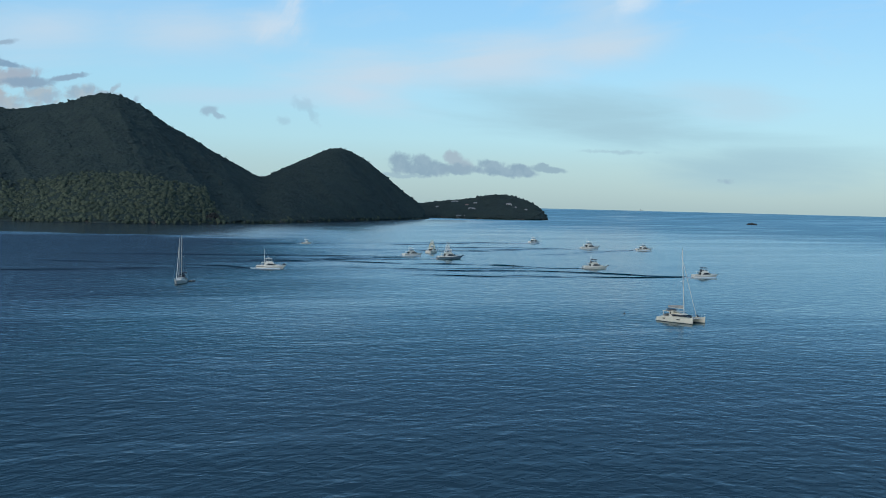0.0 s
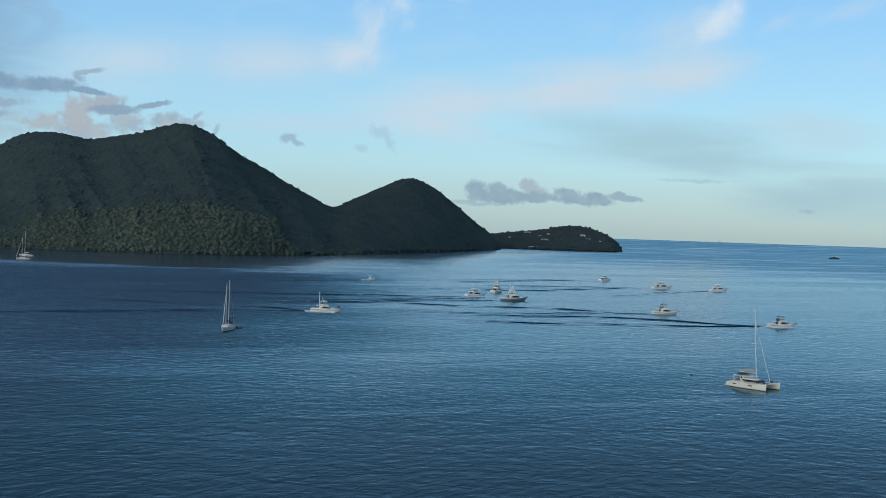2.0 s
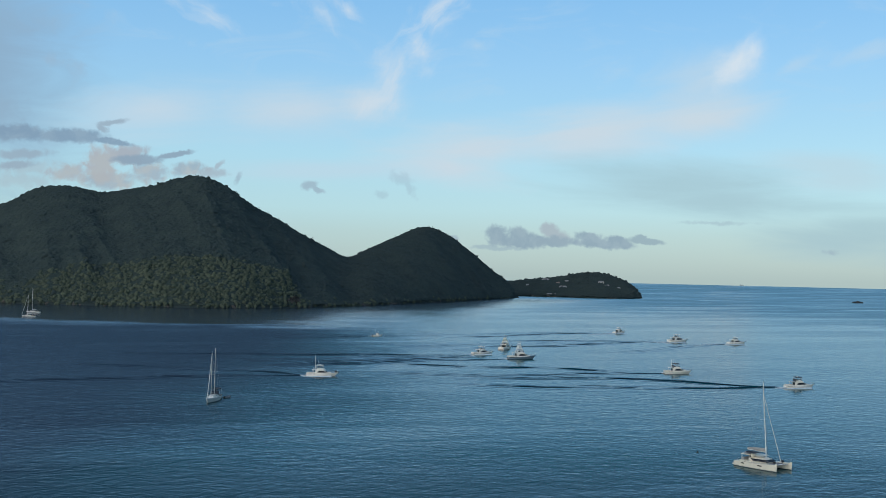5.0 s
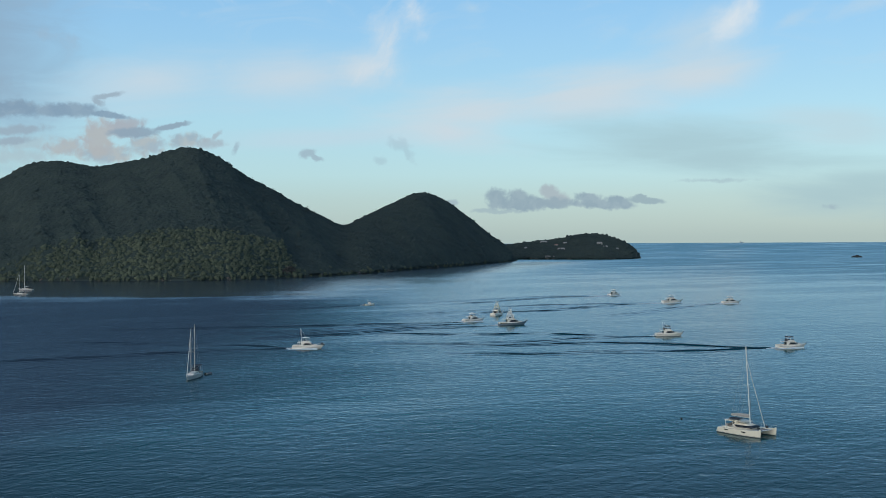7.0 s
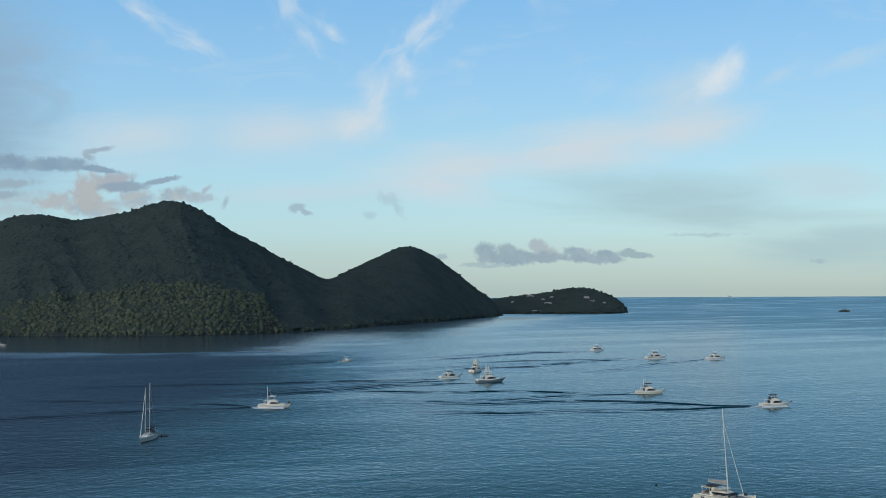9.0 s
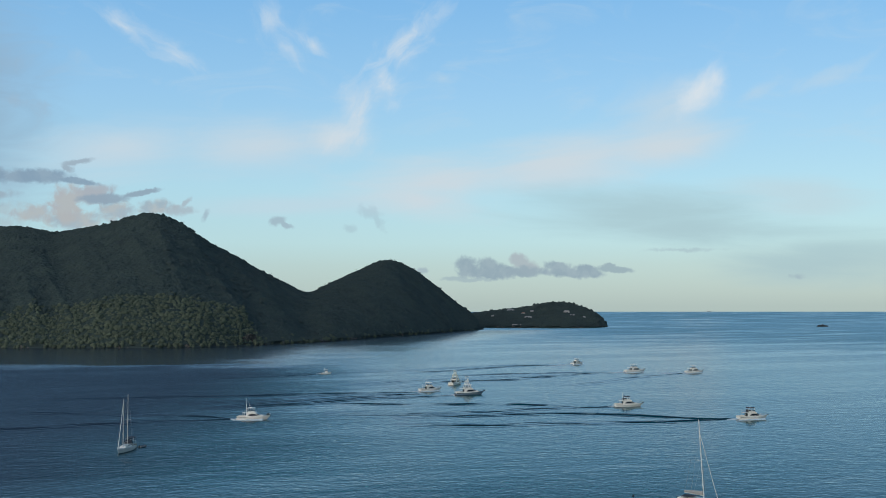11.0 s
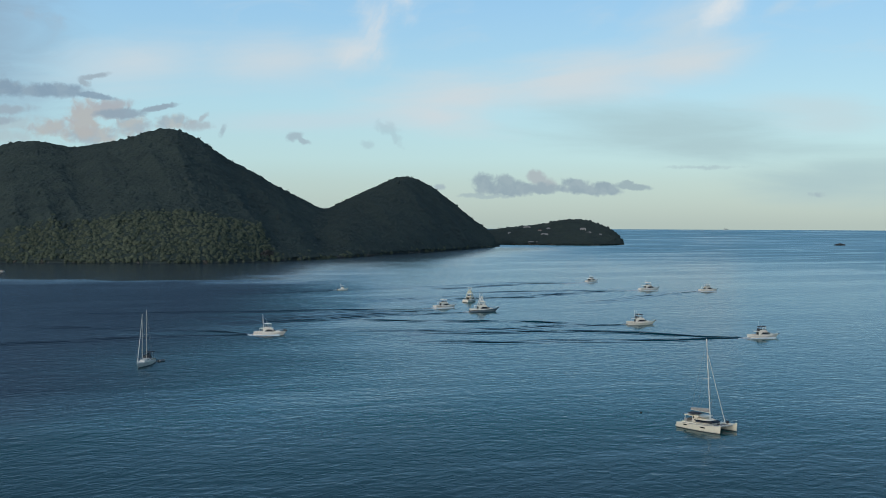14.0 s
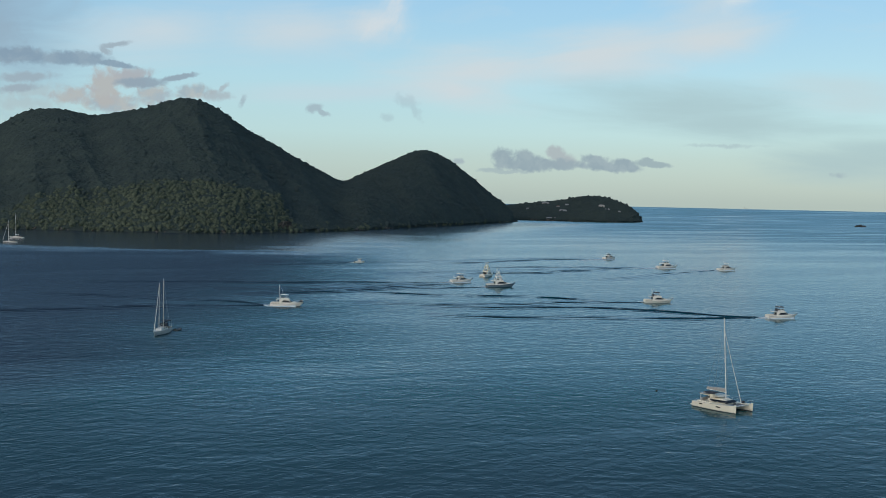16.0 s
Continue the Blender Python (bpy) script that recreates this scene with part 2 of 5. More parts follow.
# ---- materials ----
def material(name, colour, rough=0.5, metal=0.0, second=None, scale=1.0, bump=0.0, island=0.0, ior=1.45, fine=8.0, leafy=0.0):
    """A principled surface with two scales of variation, light relief and, at wish, change from piece to piece."""
    m = bpy.data.materials.new(name)
    m.use_nodes = True
    nt = m.node_tree
    p = nt.nodes["Principled BSDF"]
    p.inputs["Roughness"].default_value, p.inputs["Metallic"].default_value, p.inputs["IOR"].default_value = rough, metal, ior
    geo = nt.nodes.new("ShaderNodeTexCoord")
    second = second or tuple(0.82 * c for c in colour)

    def grain(s, d):
        n = nt.nodes.new("ShaderNodeTexNoise")
        n.inputs["Scale"].default_value, n.inputs["Detail"].default_value = s, d
        nt.links.new(geo.outputs["Object"], n.inputs["Vector"])
        return n.outputs["Fac"]

    big, small = grain(scale, 4), grain(scale * fine, 3)
    add = nt.nodes.new("ShaderNodeMath")
    add.operation = "MULTIPLY_ADD"
    nt.links.new(small, add.inputs[0])
    add.inputs[1].default_value = 0.4
    nt.links.new(big, add.inputs[2])
    value = add.outputs[0]
    if island:
        g = nt.nodes.new("ShaderNodeNewGeometry")
        add2 = nt.nodes.new("ShaderNodeMath")
        add2.operation = "MULTIPLY_ADD"
        nt.links.new(g.outputs["Random Per Island"], add2.inputs[0])
        add2.inputs[1].default_value = island
        nt.links.new(value, add2.inputs[2])
        value = add2.outputs[0]
    rng = nt.nodes.new("ShaderNodeMapRange")
    rng.inputs["From Min"].default_value, rng.inputs["From Max"].default_value = 0.45, 0.95 + island
    nt.links.new(value, rng.inputs["Value"])
    mix = nt.nodes.new("ShaderNodeMix")
    mix.data_type = "RGBA"
    mix.inputs[6].default_value, mix.inputs[7].default_value = (*second, 1), (*colour, 1)
    nt.links.new(rng.outputs[0], mix.inputs[0])
    nt.links.new(mix.outputs[2], p.inputs["Base Color"])
    if bump:
        b = nt.nodes.new("ShaderNodeBump")
        b.inputs["Distance"].default_value = bump
        nt.links.new(small, b.inputs["Height"])
        nt.links.new(b.outputs[0], p.inputs["Normal"])
        facing = b.outputs[0]
    else:
        facing = nt.nodes.new("ShaderNodeNewGeometry").outputs["Normal"]
    if leafy:           # leaves face all ways: the canopy shades softer than its lumps
        p.inputs["Specular IOR Level"].default_value = 0.15
        soften = nt.nodes.new("ShaderNodeMix")
        soften.data_type = "VECTOR"
        soften.inputs[0].default_value = leafy
        nt.links.new(facing, soften.inputs[4])
        soften.inputs[5].default_value = (0.0, -0.60, 0.80)
        nt.links.new(soften.outputs[1], p.inputs["Normal"])
    return m


def sea_material(name, calm, body=(0.004, 0.100, 0.102, 1)):
    m = bpy.data.materials.new(name)
    m.use_nodes = True
    nt = m.node_tree
    p = nt.nodes["Principled BSDF"]
    p.inputs["IOR"].default_value = 1.333
    p.inputs["Specular IOR Level"].default_value = 0.42
    pos = nt.nodes.new("ShaderNodeNewGeometry").outputs["Position"]

    def waves(sx, sy, turn, detail, rough, warp=0.0):
        """Noise with cells of 1/sx by 1/sy metres, turned by so many degrees."""
        mp = nt.nodes.new("ShaderNodeMapping")
        mp.vector_type = "TEXTURE"
        mp.inputs["Scale"].default_value, mp.inputs["Rotation"].default_value = (1 / sx, 1 / sy, 20.0), (0, 0, radians(turn))
        nt.links.new(pos, mp.inputs[0])
        n = nt.nodes.new("ShaderNodeTexNoise")
        n.inputs["Scale"].default_value, n.inputs["Detail"].default_value = 1.0, detail
        n.inputs["Roughness"].default_value, n.inputs["Distortion"].default_value = rough, warp
        nt.links.new(mp.outputs[0], n.inputs["Vector"])
        return n.outputs["Fac"]

    def maths(op, a, b, c=None):
        n = nt.nodes.new("ShaderNodeMath")
        n.operation = op
        for k, v in enumerate((a, b, c)):
            if isinstance(v, (int, float)):
                n.inputs[k].default_value = v
            elif v is not None:
                nt.links.new(v, n.inputs[k])
        return n.outputs[0]

    swell = waves(0.10, 0.12, 12, 2, 0.5, 0.9)
    def crested(v):
        """Sharper crests and rounder troughs."""
        return maths("SUBTRACT", 1.0, maths("ABSOLUTE", maths("MULTIPLY_ADD", v, 2.0, -1.0), 0.0))

    sea_swell = crested(waves(0.055, 0.17, -8, 2, 0.5, 0.6))
    chop = maths("MULTIPLY_ADD", waves(0.48, 0.17, -36, 3, 0.55, 0.5), 0.75, maths("MULTIPLY_ADD", waves(0.45, 0.18, 30, 2, 0.5, 0.4), 0.5, maths("MULTIPLY", waves(0.24, 0.36, 14, 2, 0.5, 0.4), 0.55)))
    ripple = waves(0.75, 1.3, 8, 3, 0.55)
    height = maths("MULTIPLY_ADD", sea_swell, 0.15 * calm, maths("MULTIPLY_ADD", swell, 0.26 * calm, maths("MULTIPLY_ADD", chop, 0.32 * calm, maths("MULTIPLY", ripple, 0.035 * calm))))
    # wind zones placed to fit bright and dark water in the camera's view: ruffled close by and along the west side,
    # calm in the lee, open water beyond the cape
    where = nt.nodes.new("ShaderNodeSeparateXYZ")
    nt.links.new(pos, where.inputs[0])
    gust = waves(0.008, 0.02, 10, 4, 0.6, 0.6)

    def step(v, lo, hi, to0=0.0, to1=1.0):
        n = nt.nodes.new("ShaderNodeMapRange")
        n.interpolation_type = "SMOOTHSTEP"
        for k, q in (("From Min", lo), ("From Max", hi), ("To Min", to0), ("To Max", to1)):
            n.inputs[k].default_value = q
        nt.links.new(v, n.inputs["Value"])
        return n.outputs["Result"]

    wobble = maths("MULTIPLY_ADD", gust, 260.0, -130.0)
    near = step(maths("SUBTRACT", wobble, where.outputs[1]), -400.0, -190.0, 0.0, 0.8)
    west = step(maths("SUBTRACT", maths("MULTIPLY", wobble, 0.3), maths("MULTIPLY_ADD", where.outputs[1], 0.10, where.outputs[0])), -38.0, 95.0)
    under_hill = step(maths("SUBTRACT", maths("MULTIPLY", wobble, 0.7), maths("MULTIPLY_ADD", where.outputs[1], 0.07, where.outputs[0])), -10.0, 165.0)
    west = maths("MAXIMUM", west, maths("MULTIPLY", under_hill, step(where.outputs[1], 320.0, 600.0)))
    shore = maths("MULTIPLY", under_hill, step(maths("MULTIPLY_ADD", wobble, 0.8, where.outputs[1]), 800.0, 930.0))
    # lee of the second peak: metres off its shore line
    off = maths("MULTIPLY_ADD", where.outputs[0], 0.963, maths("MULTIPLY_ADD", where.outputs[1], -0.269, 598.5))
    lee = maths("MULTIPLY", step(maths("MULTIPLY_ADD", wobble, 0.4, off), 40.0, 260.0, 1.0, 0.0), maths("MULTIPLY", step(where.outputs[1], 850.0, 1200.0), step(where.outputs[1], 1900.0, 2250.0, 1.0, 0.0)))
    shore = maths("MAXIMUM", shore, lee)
    open_water = maths("SUBTRACT", 1.0, shore)
    # green-blue water, its colour darkened near, west and under the hill to imitate dark reflections
    reflection_tint = nt.nodes.new("ShaderNodeMix")
    reflection_tint.data_type = "RGBA"
    reflection_tint.inputs["A"].default_value, reflection_tint.inputs["B"].default_value = body, (0.024, 0.038, 0.056, 1)
    nt.links.new(maths("MAXIMUM", maths("MAXIMUM", west, shore), step(maths("MULTIPLY_ADD", wobble, 0.3, where.outputs[1]), 150.0, 400.0, 0.86, 0.0)), reflection_tint.inputs["Factor"])
    nt.links.new(reflection_tint.outputs["Result"], p.inputs["Base Color"])
    west = maths("MULTIPLY", maths("MULTIPLY", maths("MULTIPLY", west, open_water), step(where.outputs[1], 180.0, 700.0, 1.05, 1.9)), 2.1)
    sea_room = step(maths("MULTIPLY_ADD", where.outputs[0], 1.2, maths("ADD", where.outputs[1], wobble)), 900.0, 2300.0)
    wind = maths("MAXIMUM", maths("MAXIMUM", near, west), sea_room)
    lanes = step(waves(0.0022, 0.018, 26, 4, 0.6, 0.9), 0.36, 0.50, -0.5, 0.1)
    slick = maths("MULTIPLY", step(waves(0.0018, 0.011, 34, 5, 0.62, 1.4), 0.50, 0.64), step(where.outputs[1], 650.0, 1100.0))
    wind = maths("MAXIMUM", maths("ADD", wind, lanes), 0.0)
    nt.links.new(maths("MULTIPLY_ADD", shore, 0.05, maths("MULTIPLY_ADD", wind, 0.035, 0.105)), p.inputs["Roughness"])
    b = nt.nodes.new("ShaderNodeBump")
    b.inputs["Distance"].default_value = 1.0
    nt.links.new(maths("MULTIPLY", height, maths("MULTIPLY", maths("MULTIPLY_ADD", open_water, 0.45, 0.55), maths("MULTIPLY", maths("MULTIPLY_ADD", wind, 0.16, 0.52), step(where.outputs[1], 800.0, 2600.0, 1.0, 0.3)))), b.inputs["Height"])
    # normals tilted towards the camera, so that the water reflects higher, darker sky
    view_tilt = nt.nodes.new("ShaderNodeCombineXYZ")
    nt.links.new(maths("MULTIPLY", maths("MULTIPLY", open_water, maths("MULTIPLY_ADD", slick, -0.34, 1.0)), maths("MULTIPLY_ADD", wind, -0.056, maths("MULTIPLY_ADD", sea_room, -0.02, -0.058))), view_tilt.inputs[1])
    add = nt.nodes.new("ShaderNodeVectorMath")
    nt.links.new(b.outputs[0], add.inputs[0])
    nt.links.new(view_tilt.outputs[0], add.inputs[1])
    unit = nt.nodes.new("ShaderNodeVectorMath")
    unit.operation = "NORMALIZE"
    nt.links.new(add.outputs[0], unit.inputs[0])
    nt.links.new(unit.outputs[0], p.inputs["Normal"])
    return m


# wake colour darkened to imitate the dark reflections on its wave faces
SEA, WAKE = sea_material("sea_water", 1.0), sea_material("smooth_darkened_wake_water", 0.3, (0.000, 0.026, 0.036, 1))
FOAM = material("sea_foam", (0.75, 0.80, 0.82), 0.8, second=(0.40, 0.52, 0.58), scale=0.8, bump=0.05)
GELCOAT = material("white_gelcoat", (0.86, 0.81, 0.74), 0.30, second=(0.78, 0.73, 0.66), scale=0.6)
CREAM = material("cream_gelcoat", (0.78, 0.73, 0.62), 0.35, second=(0.70, 0.65, 0.54), scale=0.6)
NAVY = material("blue_grey_hull_paint", (0.17, 0.22, 0.28), 0.25, second=(0.14, 0.18, 0.23), scale=0.5)
BOOT = material("dark_antifouling", (0.03, 0.035, 0.045), 0.6, scale=1.5)
GLASS = material("tinted_window", (0.012, 0.014, 0.018), 0.22, scale=0.4)
STEEL = material("stainless_steel", (0.55, 0.55, 0.54), 0.5, metal=1.0, scale=4)
WIRE = material("dull_rigging_wire", (0.22, 0.22, 0.22), 0.7, scale=3.0)
ALLOY = material("painted_mast_alloy", (0.78, 0.77, 0.74), 0.35, second=(0.68, 0.67, 0.64), scale=0.5)
GREYSPAR = material("grey_spar_paint", (0.46, 0.45, 0.42), 0.5, second=(0.36, 0.35, 0.33), scale=0.5)
TOWERYELLOW = material("yellow_tower_paint", (0.82, 0.70, 0.38), 0.4, second=(0.72, 0.63, 0.40), scale=0.7)
# white greyed to imitate shade on the schooner's hull
PAINT = material("greyed_white_paint", (0.58, 0.57, 0.54), 0.4, second=(0.48, 0.47, 0.45), scale=0.6)
SAIL = material("furled_sailcloth", (0.70, 0.69, 0.66), 0.85, second=(0.58, 0.57, 0.55), scale=1.5, bump=0.02)
CANVAS = material("dark_canvas", (0.045, 0.05, 0.065), 0.9, scale=2.0, bump=0.01)
GREYCANVAS = material("grey_canvas", (0.36, 0.35, 0.34), 0.9, scale=2.0, bump=0.01)
TEAK = material("weathered_teak", (0.34, 0.27, 0.19), 0.7, second=(0.24, 0.19, 0.14), scale=3.0)
RUBBER = material("grey_rubber", (0.20, 0.20, 0.21), 0.7, scale=2.0)
BLACK = material("black_plastic", (0.02, 0.02, 0.022), 0.5, scale=3.0)
NET = material("trampoline_net", (0.22, 0.22, 0.23), 0.95, scale=6.0)
SOIL = material("forest_floor", (0.046, 0.064, 0.063), 0.95, second=(0.041, 0.056, 0.056), scale=0.02, leafy=0.86)
# leaf colour shifted towards blue to imitate distant haze
LEAF = material("dense_forest_leaves", (0.049, 0.068, 0.068), 0.9, second=(0.042, 0.059, 0.059), scale=0.012, island=0.12, leafy=0.75)
CANOPY = material("closed_forest_roof", (0.054, 0.073, 0.064), 0.9, second=(0.031, 0.046, 0.046), scale=0.035, fine=8.0, bump=3.0, leafy=0.38)
# paler leaf colour imitates sunlight on the lower spur
SPUR_LEAF = material("sunlit_spur_leaves", (0.118, 0.138, 0.094), 0.9, second=(0.040, 0.056, 0.044), scale=0.02, island=0.6, leafy=0.5)
ROCK = material("shore_rock", (0.13, 0.12, 0.105), 0.9, second=(0.07, 0.065, 0.06), scale=0.25, bump=0.2)
PLASTER = material("white_plaster", (0.46, 0.44, 0.41), 0.8, second=(0.34, 0.33, 0.31), scale=0.3)
ROOF = material("grey_roof", (0.38, 0.36, 0.35), 0.7, second=(0.28, 0.26, 0.25), scale=0.4)
REDROOF = material("rust_roof", (0.30, 0.16, 0.11), 0.7, second=(0.22, 0.12, 0.09), scale=0.4)
SHIPGREY = material("ship_hull_paint", (0.20, 0.22, 0.24), 0.6, scale=0.2)


# ---- mesh helpers ----
def part(name, bm, mat, parent=None, label="", smooth=False):
    me = bpy.data.meshes.new(name)
    bmesh.ops.recalc_face_normals(bm, faces=bm.faces)
    if smooth:
        for f in bm.faces:
            f.smooth = True
    bm.to_mesh(me)
    bm.free()
    me.materials.append(mat)
    ob = new(name, me)
    if parent is not None:
        ob.parent = parent
    if label:
        tagged(ob, label)
    return ob


def box(bm, lo, hi, bevel=0.0):
    vs = [bm.verts.new((x, y, z)) for x in (lo[0], hi[0]) for y in (lo[1], hi[1]) for z in (lo[2], hi[2])]
    fs = [bm.faces.new([vs[k] for k in q]) for q in ((0, 1, 3, 2), (4, 6, 7, 5), (0, 4, 5, 1), (2, 3, 7, 6), (0, 2, 6, 4), (1, 5, 7, 3))]
    if bevel:
        bmesh.ops.bevel(bm, geom=list({e for f in fs for e in f.edges}), offset=bevel, segments=2, affect="EDGES")
    return bm


def solid(bm, x0, x1, yb, yt, z0, z1, front=0.0, rear=0.0, bevel=0.0, nose=0.0):
    """A deckhouse: wider at its foot, with sloping front and rear, and a front narrowed by nose."""
    pts = [(x0, -yb, z0), (x1, -yb * (1 - nose), z0), (x1, yb * (1 - nose), z0), (x0, yb, z0),
           (x0 + rear, -yt, z1), (x1 - front, -yt * (1 - nose), z1), (x1 - front, yt * (1 - nose), z1), (x0 + rear, yt, z1)]
    vs = [bm.verts.new(q) for q in pts]
    fs = [bm.faces.new([vs[k] for k in q]) for q in ((3, 2, 1, 0), (4, 5, 6, 7), (0, 1, 5, 4), (1, 2, 6, 5), (2, 3, 7, 6), (3, 0, 4, 7))]
    if bevel:
        bmesh.ops.bevel(bm, geom=list({e for f in fs for e in f.edges}), offset=bevel, segments=2, affect="EDGES")
    return bm


def tube(bm, points, radius, sides=8, taper=1.0):
    """A round bar along a line of points."""
    rings, pts = [], [Vector(q) for q in points]
    for k, q in enumerate(pts):
        way = (pts[min(k + 1, len(pts) - 1)] - pts[max(k - 1, 0)]).normalized()
        side = way.cross(Vector((0, 0, 1)) if abs(way.z) < 0.9 else Vector((1, 0, 0))).normalized()
        up = side.cross(way)
        r = radius * (1 + (taper - 1) * k / max(1, len(pts) - 1))
        rings.append([bm.verts.new(q + r * (math.cos(t) * side + math.sin(t) * up)) for t in (2 * math.pi * j / sides for j in range(sides))])
    for a, b in zip(rings, rings[1:]):
        for j in range(sides):
            bm.faces.new((a[j], a[(j + 1) % sides], b[(j + 1) % sides], b[j]))
    bm.faces.new(rings[0][::-1])
    bm.faces.new(rings[-1])
    return bm


def loft(bm, rings, caps=True):
    vv = [[bm.verts.new(q) for q in r] for r in rings]
    n = len(rings[0])
    for a, b in zip(vv, vv[1:]):
        for j in range(n):
            bm.faces.new((a[j], a[(j + 1) % n], b[(j + 1) % n], b[j]))
    if caps:
        bm.faces.new(vv[0][::-1])
        bm.faces.new(vv[-1])
    return bm


def hull_rings(length, beam, low, stern_h, bow_h, rake, fullness=2.2, stern=0.86, dy=0.0, n=16, flare=0.8, z_from=None, z_to=None, grow=0.0):
    """Cross-sections of a hull from transom to stem: deck edge, topside, chine, keel. z_from, z_to cut a belt out of the topsides."""
    rings = []
    for k in range(n + 1):
        s = k / n
        half = 0.5 * beam * min(1.0, stern + (1 - stern) * s / 0.4) * (1 - max(0.0, (s - 0.4) / 0.6) ** fullness) + 0.02 + grow
        sheer = stern_h + (bow_h - stern_h) * s ** 1.8
        keel = low * (1 - max(0.0, (s - 0.7) / 0.3) ** 2 * 0.85)

        def at(y, z):
            rel = (z - low) / (bow_h - low)
            x = -length / 2 + s * (length - rake * (1 - rel))
            return (x, y + dy, z)
        ch = flare + (1 - flare) * (1 - s)
        if z_from is None:
            pts = [(half, sheer), (half * (1 + ch) / 2, sheer * 0.5), (half * ch, 0.05), (half * ch * 0.75, keel * 0.6), (0, keel)]
        else:
            def wide(z):
                return half * (ch + (1 - ch) * max(0.0, min(1.0, z / sheer))) + grow
            pts = [(wide(z_to), z_to), (wide(z_from), z_from)]
        rings.append([at(y, z) for y, z in pts] + [at(-y, z) for y, z in reversed(pts) if y > 0])
    return rings


def root(name, x, y, z, heading, label, category, group=""):
    ob = new(name)
    ob.matrix_basis = pose(x, y, z, 0, 0, heading)
    return tagged(ob, label, category, group)


def bars(name, lines, radius, mat, parent, label="", sides=6):
    for pts in lines:
        part(name, tube(bmesh.new(), pts, radius, sides), mat, parent, label)


# ---- sea ----
def build_sea():
    bm = bmesh.new()
    radii = [0, 20, 50, 90, 140, 200, 270, 350, 450, 570, 700, 850, 1000, 1200, 1450, 1700, 2000, 2300, 2600, 2900, 3200, 3500, 3800, 4100, 4400, 4650, 4880]
    sectors, prev = 96, None
    for r in radii:
        lift = 20.0 * max(0.0, (r - 3000) / 1880) ** 1.5    # stands in for the far water beyond the sheet's rim
        if r == 0:
            ring = [bm.verts.new((25, 0, 0))]
        else:
            ring = [bm.verts.new((25 + r * math.cos(2 * math.pi * k / sectors), r * math.sin(2 * math.pi * k / sectors), lift)) for k in range(sectors)]
        if prev is not None:
            for k in range(sectors):
                q = (k + 1) % sectors
                bm.faces.new((prev[0], ring[k], ring[q]) if len(prev) == 1 else (prev[k], ring[k], ring[q], prev[q]))
        prev = ring
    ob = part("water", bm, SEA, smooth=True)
    return tagged(ob, "deep blue bay water with small ripples and smooth lanes", "sea", kind="structure")


build_sea()


# ---- land ----
VIEW = (27.0, 56.0, 44.0)


def table(rows, v):
    """Smooth interpolation in a short table of (key, value)."""
    if v <= rows[0][0]:
        return rows[0][1]
    for k in range(len(rows) - 1):
        (a, p), (b, q) = rows[k], rows[k + 1]
        if v <= b:
            t = (v - a) / (b - a)
            before = rows[k - 1] if k else rows[k]
            after = rows[k + 2] if k + 2 < len(rows) else rows[k + 1]
            m0 = (q - before[1]) / (b - before[0]) * (b - a)
            m1 = (after[1] - p) / (after[0] - a) * (b - a)
            if (q - p) == 0:
                m0 = m1 = 0
            return (2 * t ** 3 - 3 * t * t + 1) * p + (t ** 3 - 2 * t * t + t) * m0 + (-2 * t ** 3 + 3 * t * t) * q + (t ** 3 - t * t) * m1
    return rows[-1][1]


# the skyline by azimuth seen from the bay (degrees), the shore's and the ridge's distance ahead (metres)
HILL_SKY = ((-44, -1.5), (-36, 0.8), (-30, 2.1), (-27.07, 3.06), (-26.2, 3.60), (-25.4, 3.83), (-24.6, 3.89), (-23.9, 3.83), (-22.7, 3.67), (-21.5, 3.90), (-20.35, 4.10),
            (-19.7, 4.36), (-19.0, 4.59), (-18.2, 4.68), (-17.6, 4.60), (-17.0, 4.30), (-16.15, 3.78), (-15.4, 3.25), (-14.4, 2.75), (-13.0, 1.95), (-11.5, 1.17), (-10.43, 0.72), (-9.5, 1.10), (-8.0, 1.78), (-6.4, 2.40), (-5.1, 1.98),
            (-3.9, 1.13), (-2.75, 0.20), (-1.9, -0.45), (-1.3, -1.2))
HILL_SHORE = ((-44, 1330), (-34, 1240), (-27, 1198), (-21, 1198), (-16.3, 1225), (-13.2, 1287), (-10.6, 1366), (-8.3, 1497), (-6.7, 1609), (-4.2, 1797), (-1.4, 2140))
HILL_RIDGE = ((-44, 1600), (-27, 1600), (-18, 1590), (-14, 1640), (-10.4, 1770), (-6.4, 2070), (-3, 2170), (-1.4, 2185))
CAPE_SKY = ((-6, -0.9), (-2.6, -0.42), (-1.3, -0.27), (-0.4, -0.15), (0.8, -0.03), (1.3, 0.08), (2.0, 0.2), (2.6, 0.22), (3.2, 0.15), (3.9, -0.08), (4.4, -0.32), (4.75, -0.62), (5.05, -1.05))
CAPE_SHORE = ((-6, 2420), (-2, 2340), (0.5, 2320), (3, 2290), (4.4, 2330), (5.05, 2400))
CAPE_RIDGE = ((-6, 2560), (-2, 2500), (3, 2460), (4.4, 2450), (5.05, 2440))


